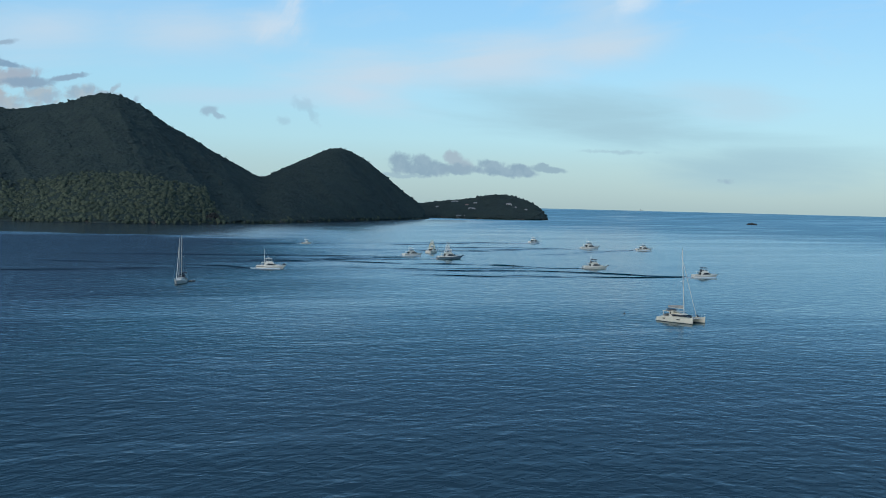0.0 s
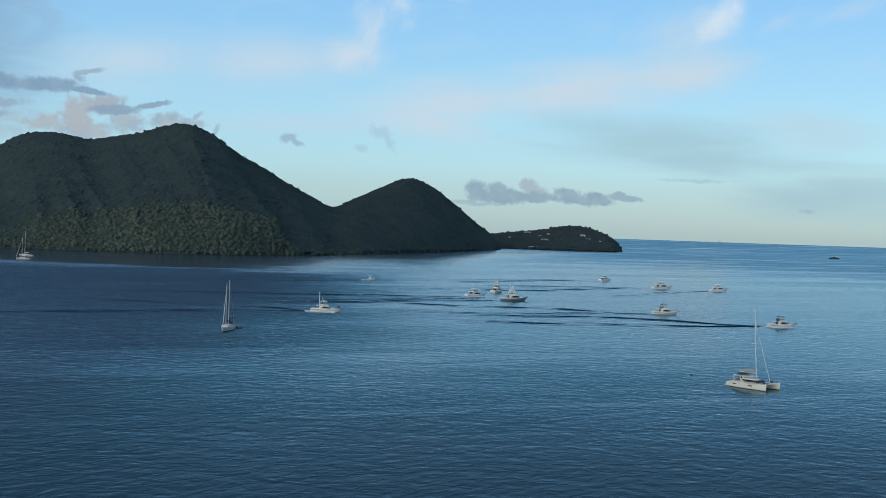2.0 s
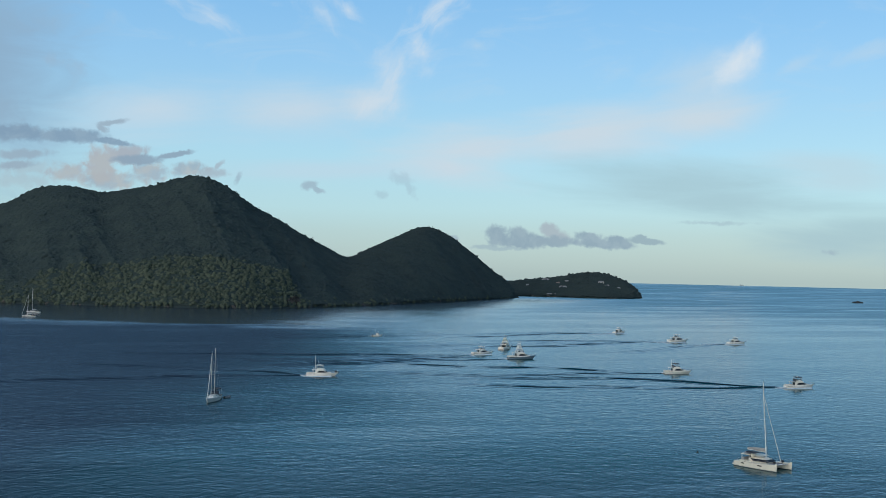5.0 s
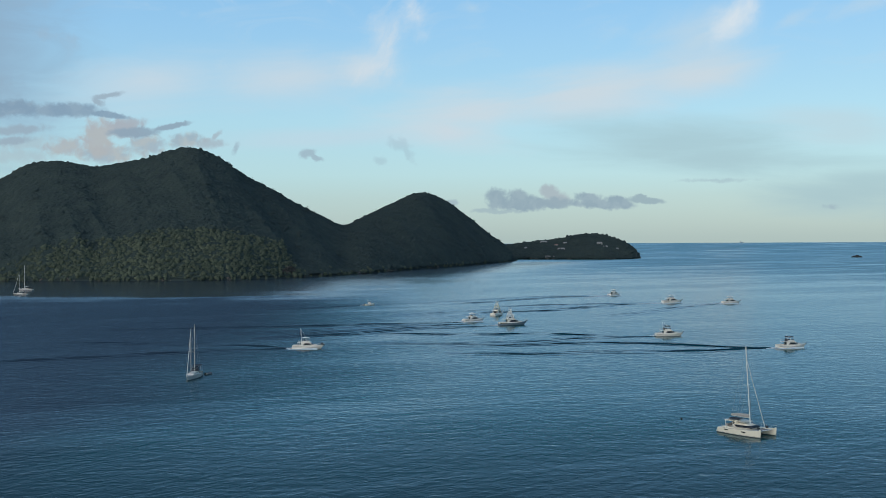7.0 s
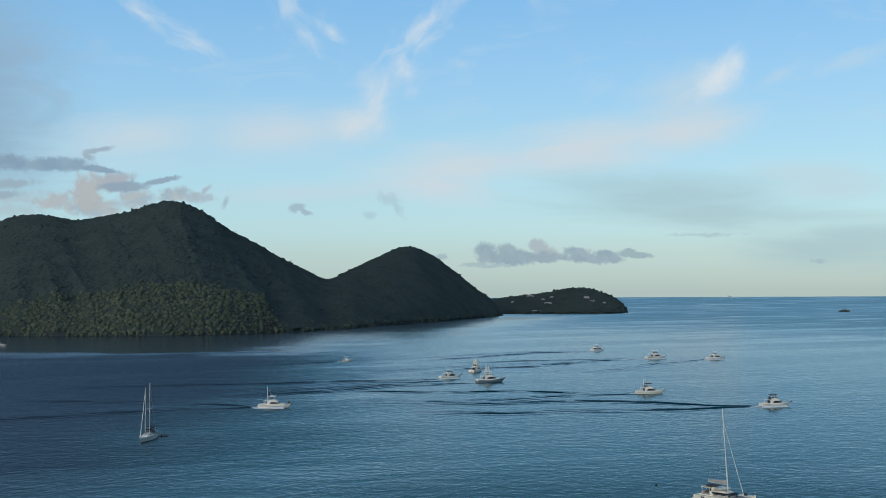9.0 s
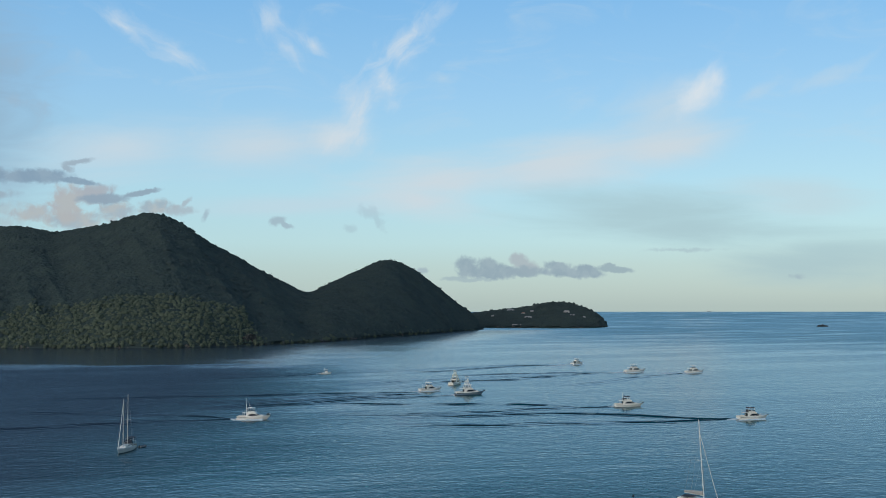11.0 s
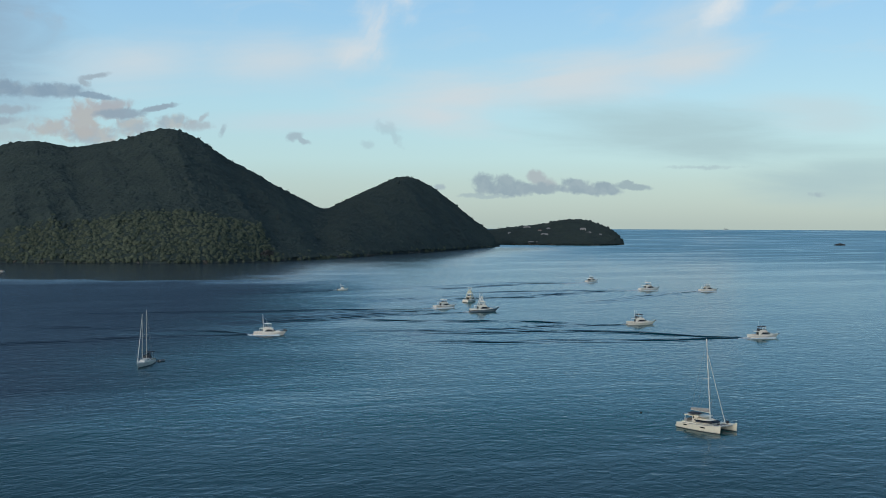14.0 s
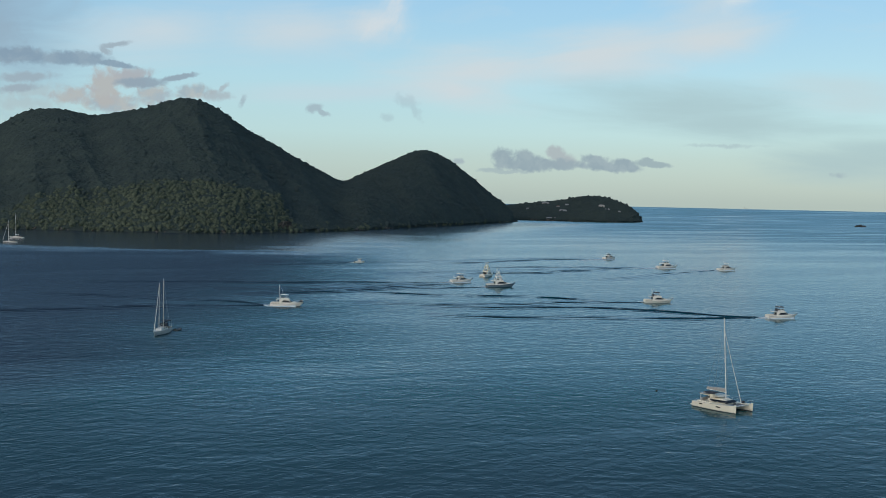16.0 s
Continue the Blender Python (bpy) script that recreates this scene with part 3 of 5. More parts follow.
def land(az, u, sky_line, shore, ridge, tree, bumpy):
    """A point of the land: u is 0 at the near shore, 1 on the ridge, 2 at the far shore."""
    ys, yr = table(shore, az), table(ridge, az)
    yr = max(yr, ys + 25)
    top = VIEW[2] + math.tan(radians(table(sky_line, az))) * (yr - VIEW[1]) / math.cos(radians(az)) - tree
    top = max(top, -2.0)
    back = 1.25 * (yr - ys)
    y = ys + (yr - ys) * u if u <= 1 else yr + back * (u - 1)
    x = VIEW[0] + (y - VIEW[1]) * math.tan(radians(az))
    if u <= 1:
        rise = (0.72 * u + 0.28 * (1 - (1 - u) ** 2.2))
    else:
        rise = 1 - (u - 1) ** 1.5 * 1.04
    z = top * rise
    fade = min(1.0, u / 0.12) * min(1.0, max(0.0, abs(u - 1) / 0.35)) if u < 1.4 else max(0, 2 - u)
    if top > 8:
        z += fade * bumpy * 1.6 * (0.4 - abs(noise.noise((az * 0.55 + 1.2 * u, u * 0.9, 11.0))) * 2.0)      # spurs and gullies down the slope
        z += fade * bumpy * (noise.noise((x / 120, y / 150, 3.0)) * 1.3 + noise.noise((x / 45, y / 60, 7.0)) * 0.55)
    z -= 1.5 * max(0.0, 1 - u / 0.008)
    return x, y, z


def hill_spur(az, u):
    """The low spur in front of the main hill, which ends in a small bluff."""
    side = max(0.0, min(1.0, (-13.0 - az) / 1.0)) * max(0.0, min(1.0, (az + 40) / 10))
    return 7.0 * side * math.exp(-((u - 0.16) / 0.12) ** 2)


def hill_point(az, u):
    x, y, z = land(az, u, HILL_SKY, HILL_SHORE, HILL_RIDGE, 3.0, 5.0)
    return x, y, z + hill_spur(az, u) * min(1.0, u / 0.03)


def cape_point(az, u):
    return land(az, u, CAPE_SKY, CAPE_SHORE, CAPE_RIDGE, 3.5, 3.0)


def terrain(name, point, az0, az1, n, rows, label):
    verts, faces = [], []
    for i in range(n + 1):
        az = az0 + (az1 - az0) * i / n
        for k in range(rows + 1):
            verts.append(point(az, 2.0 * (k / rows) ** 1.6))
    for i in range(n):
        for k in range(rows):
            a = i * (rows + 1) + k
            faces.append((a, a + rows + 1, a + rows + 2, a + 1))
    me = bpy.data.meshes.new(name)
    me.from_pydata(verts, [], faces)
    for f in me.polygons:
        f.use_smooth = True
    me.materials.append(SOIL)
    return tagged(new(name, me), label, "hill", kind="structure")


terrain("hill_ground", hill_point, -44, -1.3, 220, 60, "steep wooded twin-peaked hill rising from the bay")
terrain("headland_ground", cape_point, -6, 5.05, 90, 30, "low wooded headland with a few white houses")


def crown_shape(rng, lumps, leaves, uneven=0.38):
    """A tree crown of unit size: uneven lumps of foliage with loose sprays of leaves, some triangles each."""
    base = np.array([(1, 0, 0), (-1, 0, 0), (0, 1, 0), (0, -1, 0), (0, 0, 1), (0, 0, -1)], float)
    tri = [(0, 2, 4), (2, 1, 4), (1, 3, 4), (3, 0, 4), (2, 0, 5), (1, 2, 5), (3, 1, 5), (0, 3, 5)]
    pts, new_tri, mids = [tuple(v) for v in base], [], {}

    def mid(a, b):
        key = (min(a, b), max(a, b))
        if key not in mids:
            v = (np.array(pts[a]) + np.array(pts[b]))
            pts.append(tuple(v / np.linalg.norm(v)))
            mids[key] = len(pts) - 1
        return mids[key]
    for a, b, c in tri:
        ab, bc, ca = mid(a, b), mid(b, c), mid(c, a)
        new_tri += [(a, ab, ca), (b, bc, ab), (c, ca, bc), (ab, bc, ca)]
    ball, btri = np.array(pts), np.array(new_tri)
    vs, ts, count = [], [], 0
    for k in range(lumps):
        ang, rad = rng.uniform(0, 6.283), rng.uniform(0.1, 0.62) if k else 0.0
        r = rng.uniform(0.32, 0.55) if k else 0.6
        centre = np.array([math.cos(ang) * rad, math.sin(ang) * rad, rng.uniform(0.35, 0.8) - 0.25 * rad])
        v = ball * rng.uniform(1 - uneven, 1 + uneven, (len(ball), 1)) * r * np.array([1, 1, 0.8]) + centre
        vs.append(v)
        ts.append(btri + count)
        count += len(v)
    for k in range(leaves):
        ang, lift = rng.uniform(0, 6.283), rng.uniform(0.0, 1.0)
        rad = (1 - 0.5 * lift * lift) * rng.uniform(0.7, 0.95)
        centre = np.array([math.cos(ang) * rad, math.sin(ang) * rad, 0.2 + 0.9 * lift])
        d1, d2 = rng.normal(0, 1, 3), rng.normal(0, 1, 3)
        s = rng.uniform(0.14, 0.36)
        v = np.array([centre, centre + s * d1 / np.linalg.norm(d1), centre + s * d2 / np.linalg.norm(d2)])
        vs.append(v)
        ts.append(np.array([[0, 1, 2]]) + count)
        count += 3
    return np.concatenate(vs), np.concatenate(ts)


RNG = np.random.default_rng(11)
CROWNS = [crown_shape(RNG, 4, 24) for _ in range(6)]
PLAIN_CROWNS = [crown_shape(RNG, 3, 16) for _ in range(6)]
LOW_CROWNS = [crown_shape(RNG, 1, 3, 0.26) for _ in range(8)]


def forest(name, spots, shapes, mat, label, smooth=False):
    """Many tree crowns in one mesh: spots are x, y, z, width, height."""
    vs, ts, count = [], [], 0
    for k, (x, y, z, w, h) in enumerate(spots):
        v, t = shapes[k % len(shapes)]
        a = RNG.uniform(0, 6.283)
        c, s = math.cos(a), math.sin(a)
        q = np.empty_like(v)
        q[:, 0] = (v[:, 0] * c - v[:, 1] * s) * w / 2 + x
        q[:, 1] = (v[:, 0] * s + v[:, 1] * c) * w / 2 + y
        q[:, 2] = v[:, 2] * h + z
        vs.append(q)
        ts.append(t + count)
        count += len(v)
    v, t = np.concatenate(vs), np.concatenate(ts)
    me = bpy.data.meshes.new(name)
    me.vertices.add(len(v))
    me.vertices.foreach_set("co", v.astype(np.float32).ravel())
    me.loops.add(len(t) * 3)
    me.loops.foreach_set("vertex_index", t.astype(np.int32).ravel())
    me.polygons.add(len(t))
    me.polygons.foreach_set("loop_start", np.arange(0, len(t) * 3, 3, dtype=np.int32))
    me.update(calc_edges=True)
    if smooth:
        me.polygons.foreach_set("use_smooth", np.ones(len(t), dtype=bool))
    me.materials.append(mat)
    return tagged(new(name, me), label, "trees", kind="stuff")


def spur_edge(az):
    """Upper edge of the woodland coloured pale as if sunlit, as u, by azimuth."""
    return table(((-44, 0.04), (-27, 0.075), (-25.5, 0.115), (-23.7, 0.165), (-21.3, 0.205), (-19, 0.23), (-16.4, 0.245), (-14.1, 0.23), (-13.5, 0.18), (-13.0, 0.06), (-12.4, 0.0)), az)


def domes(x, y, cell, seed):
    """Rounded tree tops of about the cell's size over the plane: 0 in the gaps, 1 on the tops."""
    rng = np.random.default_rng(seed)
    jitter = rng.uniform(0.05, 0.95, (64, 64, 2))
    size = rng.uniform(0.55, 1.1, (64, 64))
    gx, gy = np.floor(x / cell).astype(int), np.floor(y / cell).astype(int)
    best = np.zeros_like(x)
    for dx in (-1, 0, 1):
        for dy in (-1, 0, 1):
            a, b = (gx + dx) % 64, (gy + dy) % 64
            px, py = (gx + dx + jitter[a, b, 0]) * cell, (gy + dy + jitter[a, b, 1]) * cell
            d = ((x - px) ** 2 + (y - py) ** 2) / (0.95 * cell) ** 2
            best = np.maximum(best, size[a, b] * np.sqrt(np.maximum(0.0, 1 - d)))
    return best


def canopy(name, point, az0, az1, n, rows, cell, amount, label, low=None):
    """The closed roof of a forest over its ground, tree top by tree top; lower under the pale spur woodland."""
    verts, lift = [], []
    for i in range(n + 1):
        az = az0 + (az1 - az0) * i / n
        for k in range(rows + 1):
            u = 0.006 + 1.10 * k / rows
            verts.append(point(az, u))
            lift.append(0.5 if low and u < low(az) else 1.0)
    v = np.array(verts)
    lift = np.array(lift)
    top = domes(v[:, 0], v[:, 1], cell, 5) + 0.45 * domes(v[:, 0], v[:, 1], cell * 2.3, 8)
    v[:, 2] += lift * amount * (top - 0.5) + 0.3
    v[v[:, 2] < 0.6, 2] -= 1.5
    faces = [(a, a + rows + 1, a + rows + 2, a + 1) for i in range(n) for k in range(rows) for a in (i * (rows + 1) + k,)]
    me = bpy.data.meshes.new(name)
    me.from_pydata(v.tolist(), [], faces)
    me.polygons.foreach_set("use_smooth", [True] * len(faces))
    me.materials.append(CANOPY)
    return tagged(new(name, me), label, "trees", kind="stuff")


canopy("hill_canopy", hill_point, -43.0, -1.6, 620, 230, 6.4, 4.4, "closed dark green forest roof over the steep hill", spur_edge)
canopy("headland_canopy", cape_point, -5.5, 5.0, 230, 85, 6.6, 4.2, "closed dark green forest roof over the low headland")

dark, tall, pale, cape, copse = [], [], [], [], []
az = -43.0
while az < -1.7:
    ys, yr = table(HILL_SHORE, az), table(HILL_RIDGE, az)
    step = 3.9 / (0.5 * (ys + yr) - VIEW[1]) * 57.3
    u = 0.005 + RNG.uniform(0, 0.008)
    while u < 1.12:
        a2, u2 = az + RNG.uniform(-1.0, 1.0) * step, u + RNG.uniform(-1.0, 1.0) * 5 / (yr - ys)
        x, y, z = hill_point(a2, max(0.005, u2))
        if z > -0.4:
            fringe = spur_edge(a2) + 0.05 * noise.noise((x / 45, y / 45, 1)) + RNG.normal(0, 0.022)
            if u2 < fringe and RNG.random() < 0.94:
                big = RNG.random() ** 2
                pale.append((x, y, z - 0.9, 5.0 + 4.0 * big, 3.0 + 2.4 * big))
            else:
                big = RNG.random() ** 3
                kind = RNG.random()
                if kind < 0.03:
                    tall.append((x, y, z + 0.3, 5.5 + 4.0 * big, 3.4 + 2.4 * big))
                else:
                    grown = 1 + 0.4 * noise.noise((x / 22, y / 22, 4))
                    if kind < (0.75 if 0.86 < u2 < 1.06 else 0.36):
                        dark.append((x, y, z - 0.9, (7.0 + 4.5 * big) * grown ** 0.5, (3.4 + 2.0 * big) * grown))
        u += (3.3 if u < spur_edge(az) + 0.06 else 4.4) / (yr - ys)
    az += step
az = -5.0
while az < 5.0:
    ys, yr = table(CAPE_SHORE, az), table(CAPE_RIDGE, az)
    u = 0.03
    while u < 1.25:
        x, y, z = cape_point(az + RNG.normal(0, 0.06), u + RNG.normal(0, 0.01))
        if z > 0.5:
            big = RNG.random() ** 3
            clump = 0.06 + (0.16 if 1.1 < az < 2.3 and u > 0.6 else 0.0) + 0.12 * max(0.0, noise.noise((x / 40, y / 40, 2)))
            if RNG.random() < clump:
                copse.append((x, y, z, 7.0 + 5.0 * big, 3.6 + 3.0 * big))
            elif RNG.random() < 0.35:
                cape.append((x, y, z - 0.3, 7.5 + 4.5 * big, 3.4 + 2.0 * big))
        u += 4.4 / (yr - ys)
    az += 0.10
forest("hill_forest", dark, LOW_CROWNS, LEAF, "dense dark green forest covering the steep hill", smooth=True)
forest("tall_trees", tall, PLAIN_CROWNS, LEAF, "taller dark trees standing out of the hill forest")
forest("spur_woodland", pale, CROWNS, SPUR_LEAF, "olive woodland on the low spur above the shore, coloured paler as if sunlit", smooth=True)
forest("headland_trees", copse, PLAIN_CROWNS, LEAF, "taller dark trees on the low headland")
forest("headland_woodland", cape, LOW_CROWNS, LEAF, "dark green trees covering the low headland", smooth=True)


def shore_stones():
    """Broken rock along the foot of the hill and of the headland."""
    spots = []
    for point, a0, a1, n in ((hill_point, -30, -1.6, 800), (cape_point, -1.6, 5.0, 160)):
        for k in range(n):
            a = a0 + (a1 - a0) * (k + RNG.random()) / n
            if noise.noise((a * 1.3, 0, 5)) < 0.12:
                continue
            x, y, z = point(a, 0.004 + 0.008 * RNG.random())
            s = 0.8 + 2.2 * RNG.random() ** 2
            spots.append((x, y, -0.5, 2.2 * s, 1.3 * s))
    ob = forest("shore_rocks", spots, [(v[:18], t[:32]) for v, t in CROWNS], ROCK, "broken pale brown rocks along the waterline")
    ob["category"] = "rocks"


shore_stones()


def bluff():
    """Bare rock face where the low spur ends at the water."""
    bm = bmesh.new()
    rows = []
    for k in range(9):
        a = -13.75 + 0.085 * k
        col = []
        for j in range(8):
            x, y, z = hill_point(a, 0.012)
            col.append(bm.verts.new((x + noise.noise((k, j, 1.5)) * 3, y - 3 + 1.4 * j + noise.noise((k, j, 4.5)) * 3.0, -1.0 + 2.1 * j * (1 - 0.25 * abs(k - 4) / 4) + noise.noise((k, j, 9.5)) * 1.2)))
        rows.append(col)
    for a, b in zip(rows, rows[1:]):
        for j in range(7):
            bm.faces.new((a[j], b[j], b[j + 1], a[j + 1]))
    bmesh.ops.solidify(bm, geom=bm.faces[:], thickness=4.0)
    tagged(part("bluff", bm, ROCK), "bare brown rock bluff at the end of the spur", "cliff", kind="structure")


bluff()


def house(az, u, w, d, h, roof_mat, turn, label):
    x, y, z = cape_point(az, u)
    ob = root("house", x, y, z - 0.9, turn, label, "house", "houses on the headland")
    wall = part("wall", box(bmesh.new(), (-w / 2, -d / 2, -5), (w / 2, d / 2, h)), PLASTER, ob)
    bm = bmesh.new()
    solid(bm, -w / 2 - 0.5, w / 2 + 0.5, d / 2 + 0.5, 0.25, h, h + 0.28 * d, front=0.3 * d, rear=0.3 * d)
    part("roof", bm, roof_mat, ob)
    for k in range(max(1, int(w / 4.5))):
        cx = -w / 2 + (k + 0.5) * w / max(1, int(w / 4.5))
        part("window", box(bmesh.new(), (cx - 0.8, -d / 2 - 0.05, h * 0.35), (cx + 0.8, -d / 2 + 0.05, h * 0.78)), GLASS, wall)
    return ob


house(2.92, 0.60, 12, 8, 5.0, ROOF, -6, "white two-storey house with a pale hipped roof among trees")
house(3.20, 0.50, 9, 7, 3.6, ROOF, 12, "white house with a pale roof beside a larger house")
house(3.80, 0.48, 6, 6, 4.0, ROOF, 20, "small white house near the tip of the headland")
house(0.95, 0.36, 15, 8, 4.5, ROOF, 3, "long white house on the headland slope")
house(0.70, 0.66, 7, 6, 4.0, REDROOF, -10, "small white house with a rust roof above others")
house(1.15, 0.72, 8, 6, 4.0, ROOF, 8, "white house half hidden by ridge trees")
house(0.05, 0.82, 16, 8, 4.0, ROOF, 0, "long pale-roofed building along the wooded ridge")
house(-0.85, 0.62, 8, 6, 3.5, ROOF, 5, "small white house low on the ridge")


house(0.35, 0.07, 19, 5, 3.4, ROOF, 0, "long low pale building by the water")


def islet():
    bm = bmesh.new()
    bmesh.ops.create_icosphere(bm, subdivisions=4, radius=1)
    for v in bm.verts:
        f = 1 + 0.45 * noise.noise(v.co * 1.6) + 0.22 * noise.noise(v.co * 4)
        v.co = Vector((v.co.x * 11.5 * f, v.co.y * 7 * f, v.co.z * 3.6 * f * (1.2 if v.co.x < 0.1 else 0.75)))
    ob = part("rock_islet", bm, material("wet_dark_rock", (0.055, 0.058, 0.06), 0.8, second=(0.035, 0.037, 0.04), scale=0.3, bump=0.3))
    ob.matrix_basis = pose(684, 2424, 0)
    tagged(ob, "small dark rock islet standing out of the sea", "rock")


islet()


def cargo_ship():
    ob = root("cargo_ship", 881, 4860, 19.4, 15, "tiny grey cargo ship far off on the horizon", "ship")
    part("hull", loft(bmesh.new(), hull_rings(17, 3.4, -1, 1.5, 2.2, 1.2)), SHIPGREY, ob)
    part("deckhouse", box(bmesh.new(), (-7.6, -1.4, 1.4), (-4.6, 1.4, 6.2), 0.1), PAINT, ob, "pale deckhouse")
    part("funnel", box(bmesh.new(), (-7.8, -0.5, 6.1), (-6.7, 0.5, 7.8), 0.1), SHIPGREY, ob)
    part("derrick", tube(bmesh.new(), [(0.5, 0, 1.6), (0.5, 0, 6)], 0.3, 6), GREYCANVAS, ob)
    part("derrick", tube(bmesh.new(), [(4.5, 0, 1.6), (4.5, 0, 5)], 0.3, 6), GREYCANVAS, ob)


cargo_ship()


# ---- boats ----
def motor_yacht(name, x, y, heading, L, label, hull_mat=GELCOAT, top="bimini", tower=0.0, mast=0.0, tower_mat=ALLOY, bow_gear=False, outriggers=False):
    """A flybridge motor yacht or sport fisherman: bow towards +x, waterline at z = 0."""
    k = L / 13.0
    ob = root(name, x, y, 0, heading, label, "motorboat", "motorboats under way")
    B = 4.2 * k
    hull = part("hull", loft(bmesh.new(), hull_rings(L, B, -0.8 * k, 0.86 * k, 1.85 * k, 2.2 * k, flare=0.66)), hull_mat, ob, smooth=False)
    for name2, z0, z1, m, lab, g in (("boot_stripe", 0.02, 0.16 * k, BOOT, "dark boot stripe", 0.012), ("rub_rail", 0.70 * k, 0.78 * k, STEEL, "steel rub rail", 0.03)):
        rings = hull_rings(L, B, -0.8 * k, 0.86 * k, 1.85 * k, 2.2 * k, flare=0.66, z_from=z0, z_to=z1, grow=g)
        bm = bmesh.new()
        for side in (0, 1):
            strip = [(r[0], r[1]) if side == 0 else (r[3], r[2]) for r in rings]
            vs = [[bm.verts.new(q) for q in pair] for pair in strip]
            for a, b in zip(vs, vs[1:]):
                bm.faces.new((a[0], b[0], b[1], a[1]))
        part(name2, bm, m, hull, lab)
    # deckhouse with raked screen
    house_part = part("deckhouse", solid(bmesh.new(), -2.9 * k, 2.9 * k, 1.62 * k, 1.35 * k, 1.1 * k, 2.75 * k, front=2.1 * k, rear=0.1 * k, bevel=0.09 * k, nose=0.16), GELCOAT, ob)
    part("foredeck_trunk", solid(bmesh.new(), 1.2 * k, 4.6 * k, 1.2 * k, 1.0 * k, 1.3 * k, 1.95 * k, front=1.4 * k, bevel=0.1 * k, nose=0.35), GELCOAT, ob)
    for s in (-1, 1):
        bm = bmesh.new()
        pts = [(-2.0 * k, 1.60 * k, 1.62 * k), (1.9 * k, 1.46 * k, 1.62 * k), (0.8 * k, 1.38 * k, 2.42 * k), (-1.2 * k, 1.48 * k, 2.42 * k)]
        a = [bm.verts.new((px, s * (py + 0.035 * k), pz)) for px, py, pz in pts]
        b = [bm.verts.new((px, s * (py - 0.12 * k), pz)) for px, py, pz in pts]
        bm.faces.new(a)
        bm.faces.new(b[::-1])
        for q in range(4):
            bm.faces.new((a[q], b[q], b[(q + 1) % 4], a[(q + 1) % 4]))
        part("side_window", bm, GLASS, house_part, "dark tinted side window")
    part("windscreen", solid(bmesh.new(), 1.35 * k, 2.42 * k, 1.28 * k, 1.12 * k, 1.85 * k, 2.45 * k, front=0.78 * k, nose=0.12), GLASS, house_part, "dark tinted windscreen")
    # dark panel imitates the shade under the flybridge overhang
    part("aft_shade_panel", box(bmesh.new(), (-2.98 * k, -1.2 * k, 1.15 * k), (-2.86 * k, 1.2 * k, 2.55 * k)), GLASS, house_part, "dark panel standing in for shade under the flybridge overhang")
    # flybridge
    bridge = part("flybridge", solid(bmesh.new(), -4.3 * k, 1.0 * k, 1.5 * k, 1.62 * k, 2.72 * k, 2.86 * k, front=-0.1, bevel=0.04 * k, nose=0.15), GELCOAT, ob)
    part("flybridge_coaming", solid(bmesh.new(), -2.2 * k, 1.0 * k, 1.45 * k, 1.35 * k, 2.84 * k, 3.32 * k, front=0.7 * k, bevel=0.08 * k, nose=0.2), GELCOAT, bridge)
    part("helm_seat", box(bmesh.new(), (-1.7 * k, -0.9 * k, 2.9 * k), (-1.15 * k, 0.9 * k, 3.75 * k), 0.08 * k), CANVAS, bridge, "dark helm seat")
    part("bridge_screen", solid(bmesh.new(), 0.1 * k, 0.5 * k, 1.15 * k, 1.1 * k, 3.48 * k, 3.75 * k, front=0.2 * k), GLASS, bridge)
    roof_z = 4.55 * k
    part("hardtop" if top == "hard" else "bimini", solid(bmesh.new(), -2.5 * k, 0.35 * k, 1.35 * k, 1.25 * k, roof_z, roof_z + (0.16 if top == "hard" else 0.30) * k, front=0.1, rear=0.1, bevel=0.05 * k), GELCOAT if top == "hard" else CANVAS, ob, "white hardtop" if top == "hard" else "dark canvas bimini top")
    bars("post", [[(px * k, s * 1.25 * k, 2.85 * k), (px2 * k, s * 1.2 * k, roof_z + 0.03)] for s in (-1, 1) for px, px2 in ((-2.4, -2.3), (-1.2, -0.9), (-0.2, 0.2))], 0.06 * k, STEEL, ob)
    bars("bridge_support", [[(-4.1 * k, s * 1.4 * k, 1.3 * k), (-4.0 * k, s * 1.4 * k, 2.75 * k)] for s in (-1, 1)], 0.07 * k, ALLOY, ob)
    for s in (-1, 1):
        part("bridge_rail", tube(bmesh.new(), [(-2.2 * k, s * 1.45 * k, 3.5 * k), (-4.2 * k, s * 1.45 * k, 3.45 * k), (-4.2 * k, s * 1.45 * k, 2.85 * k)], 0.03 * k, 6), STEEL, ob)
    if top != "hard":
        part("rear_bench", box(bmesh.new(), (-2.55 * k, -1.15 * k, 2.9 * k), (-2.2 * k, 1.15 * k, 4.0 * k), 0.08 * k), CANVAS, bridge, "dark canvas rear bench")
    # cockpit, transom, rails
    part("cockpit_floor", box(bmesh.new(), (-L / 2 + 0.35 * k, -1.5 * k, 1.0 * k), (-2.9 * k, 1.5 * k, 1.165 * k)), TEAK, ob, "weathered teak cockpit floor")
    for s in (-1, 1):
        part("cockpit_coaming", box(bmesh.new(), (-L / 2 + 0.15 * k, s * 1.62 * k - 0.12 * k, 1.1 * k), (-2.8 * k, s * 1.62 * k + 0.12 * k, 1.55 * k), 0.05 * k), GELCOAT, ob)
    part("transom", box(bmesh.new(), (-L / 2 + 0.02, -1.6 * k, 0.9 * k), (-L / 2 + 0.3 * k, 1.6 * k, 1.55 * k), 0.05 * k), GELCOAT, ob)
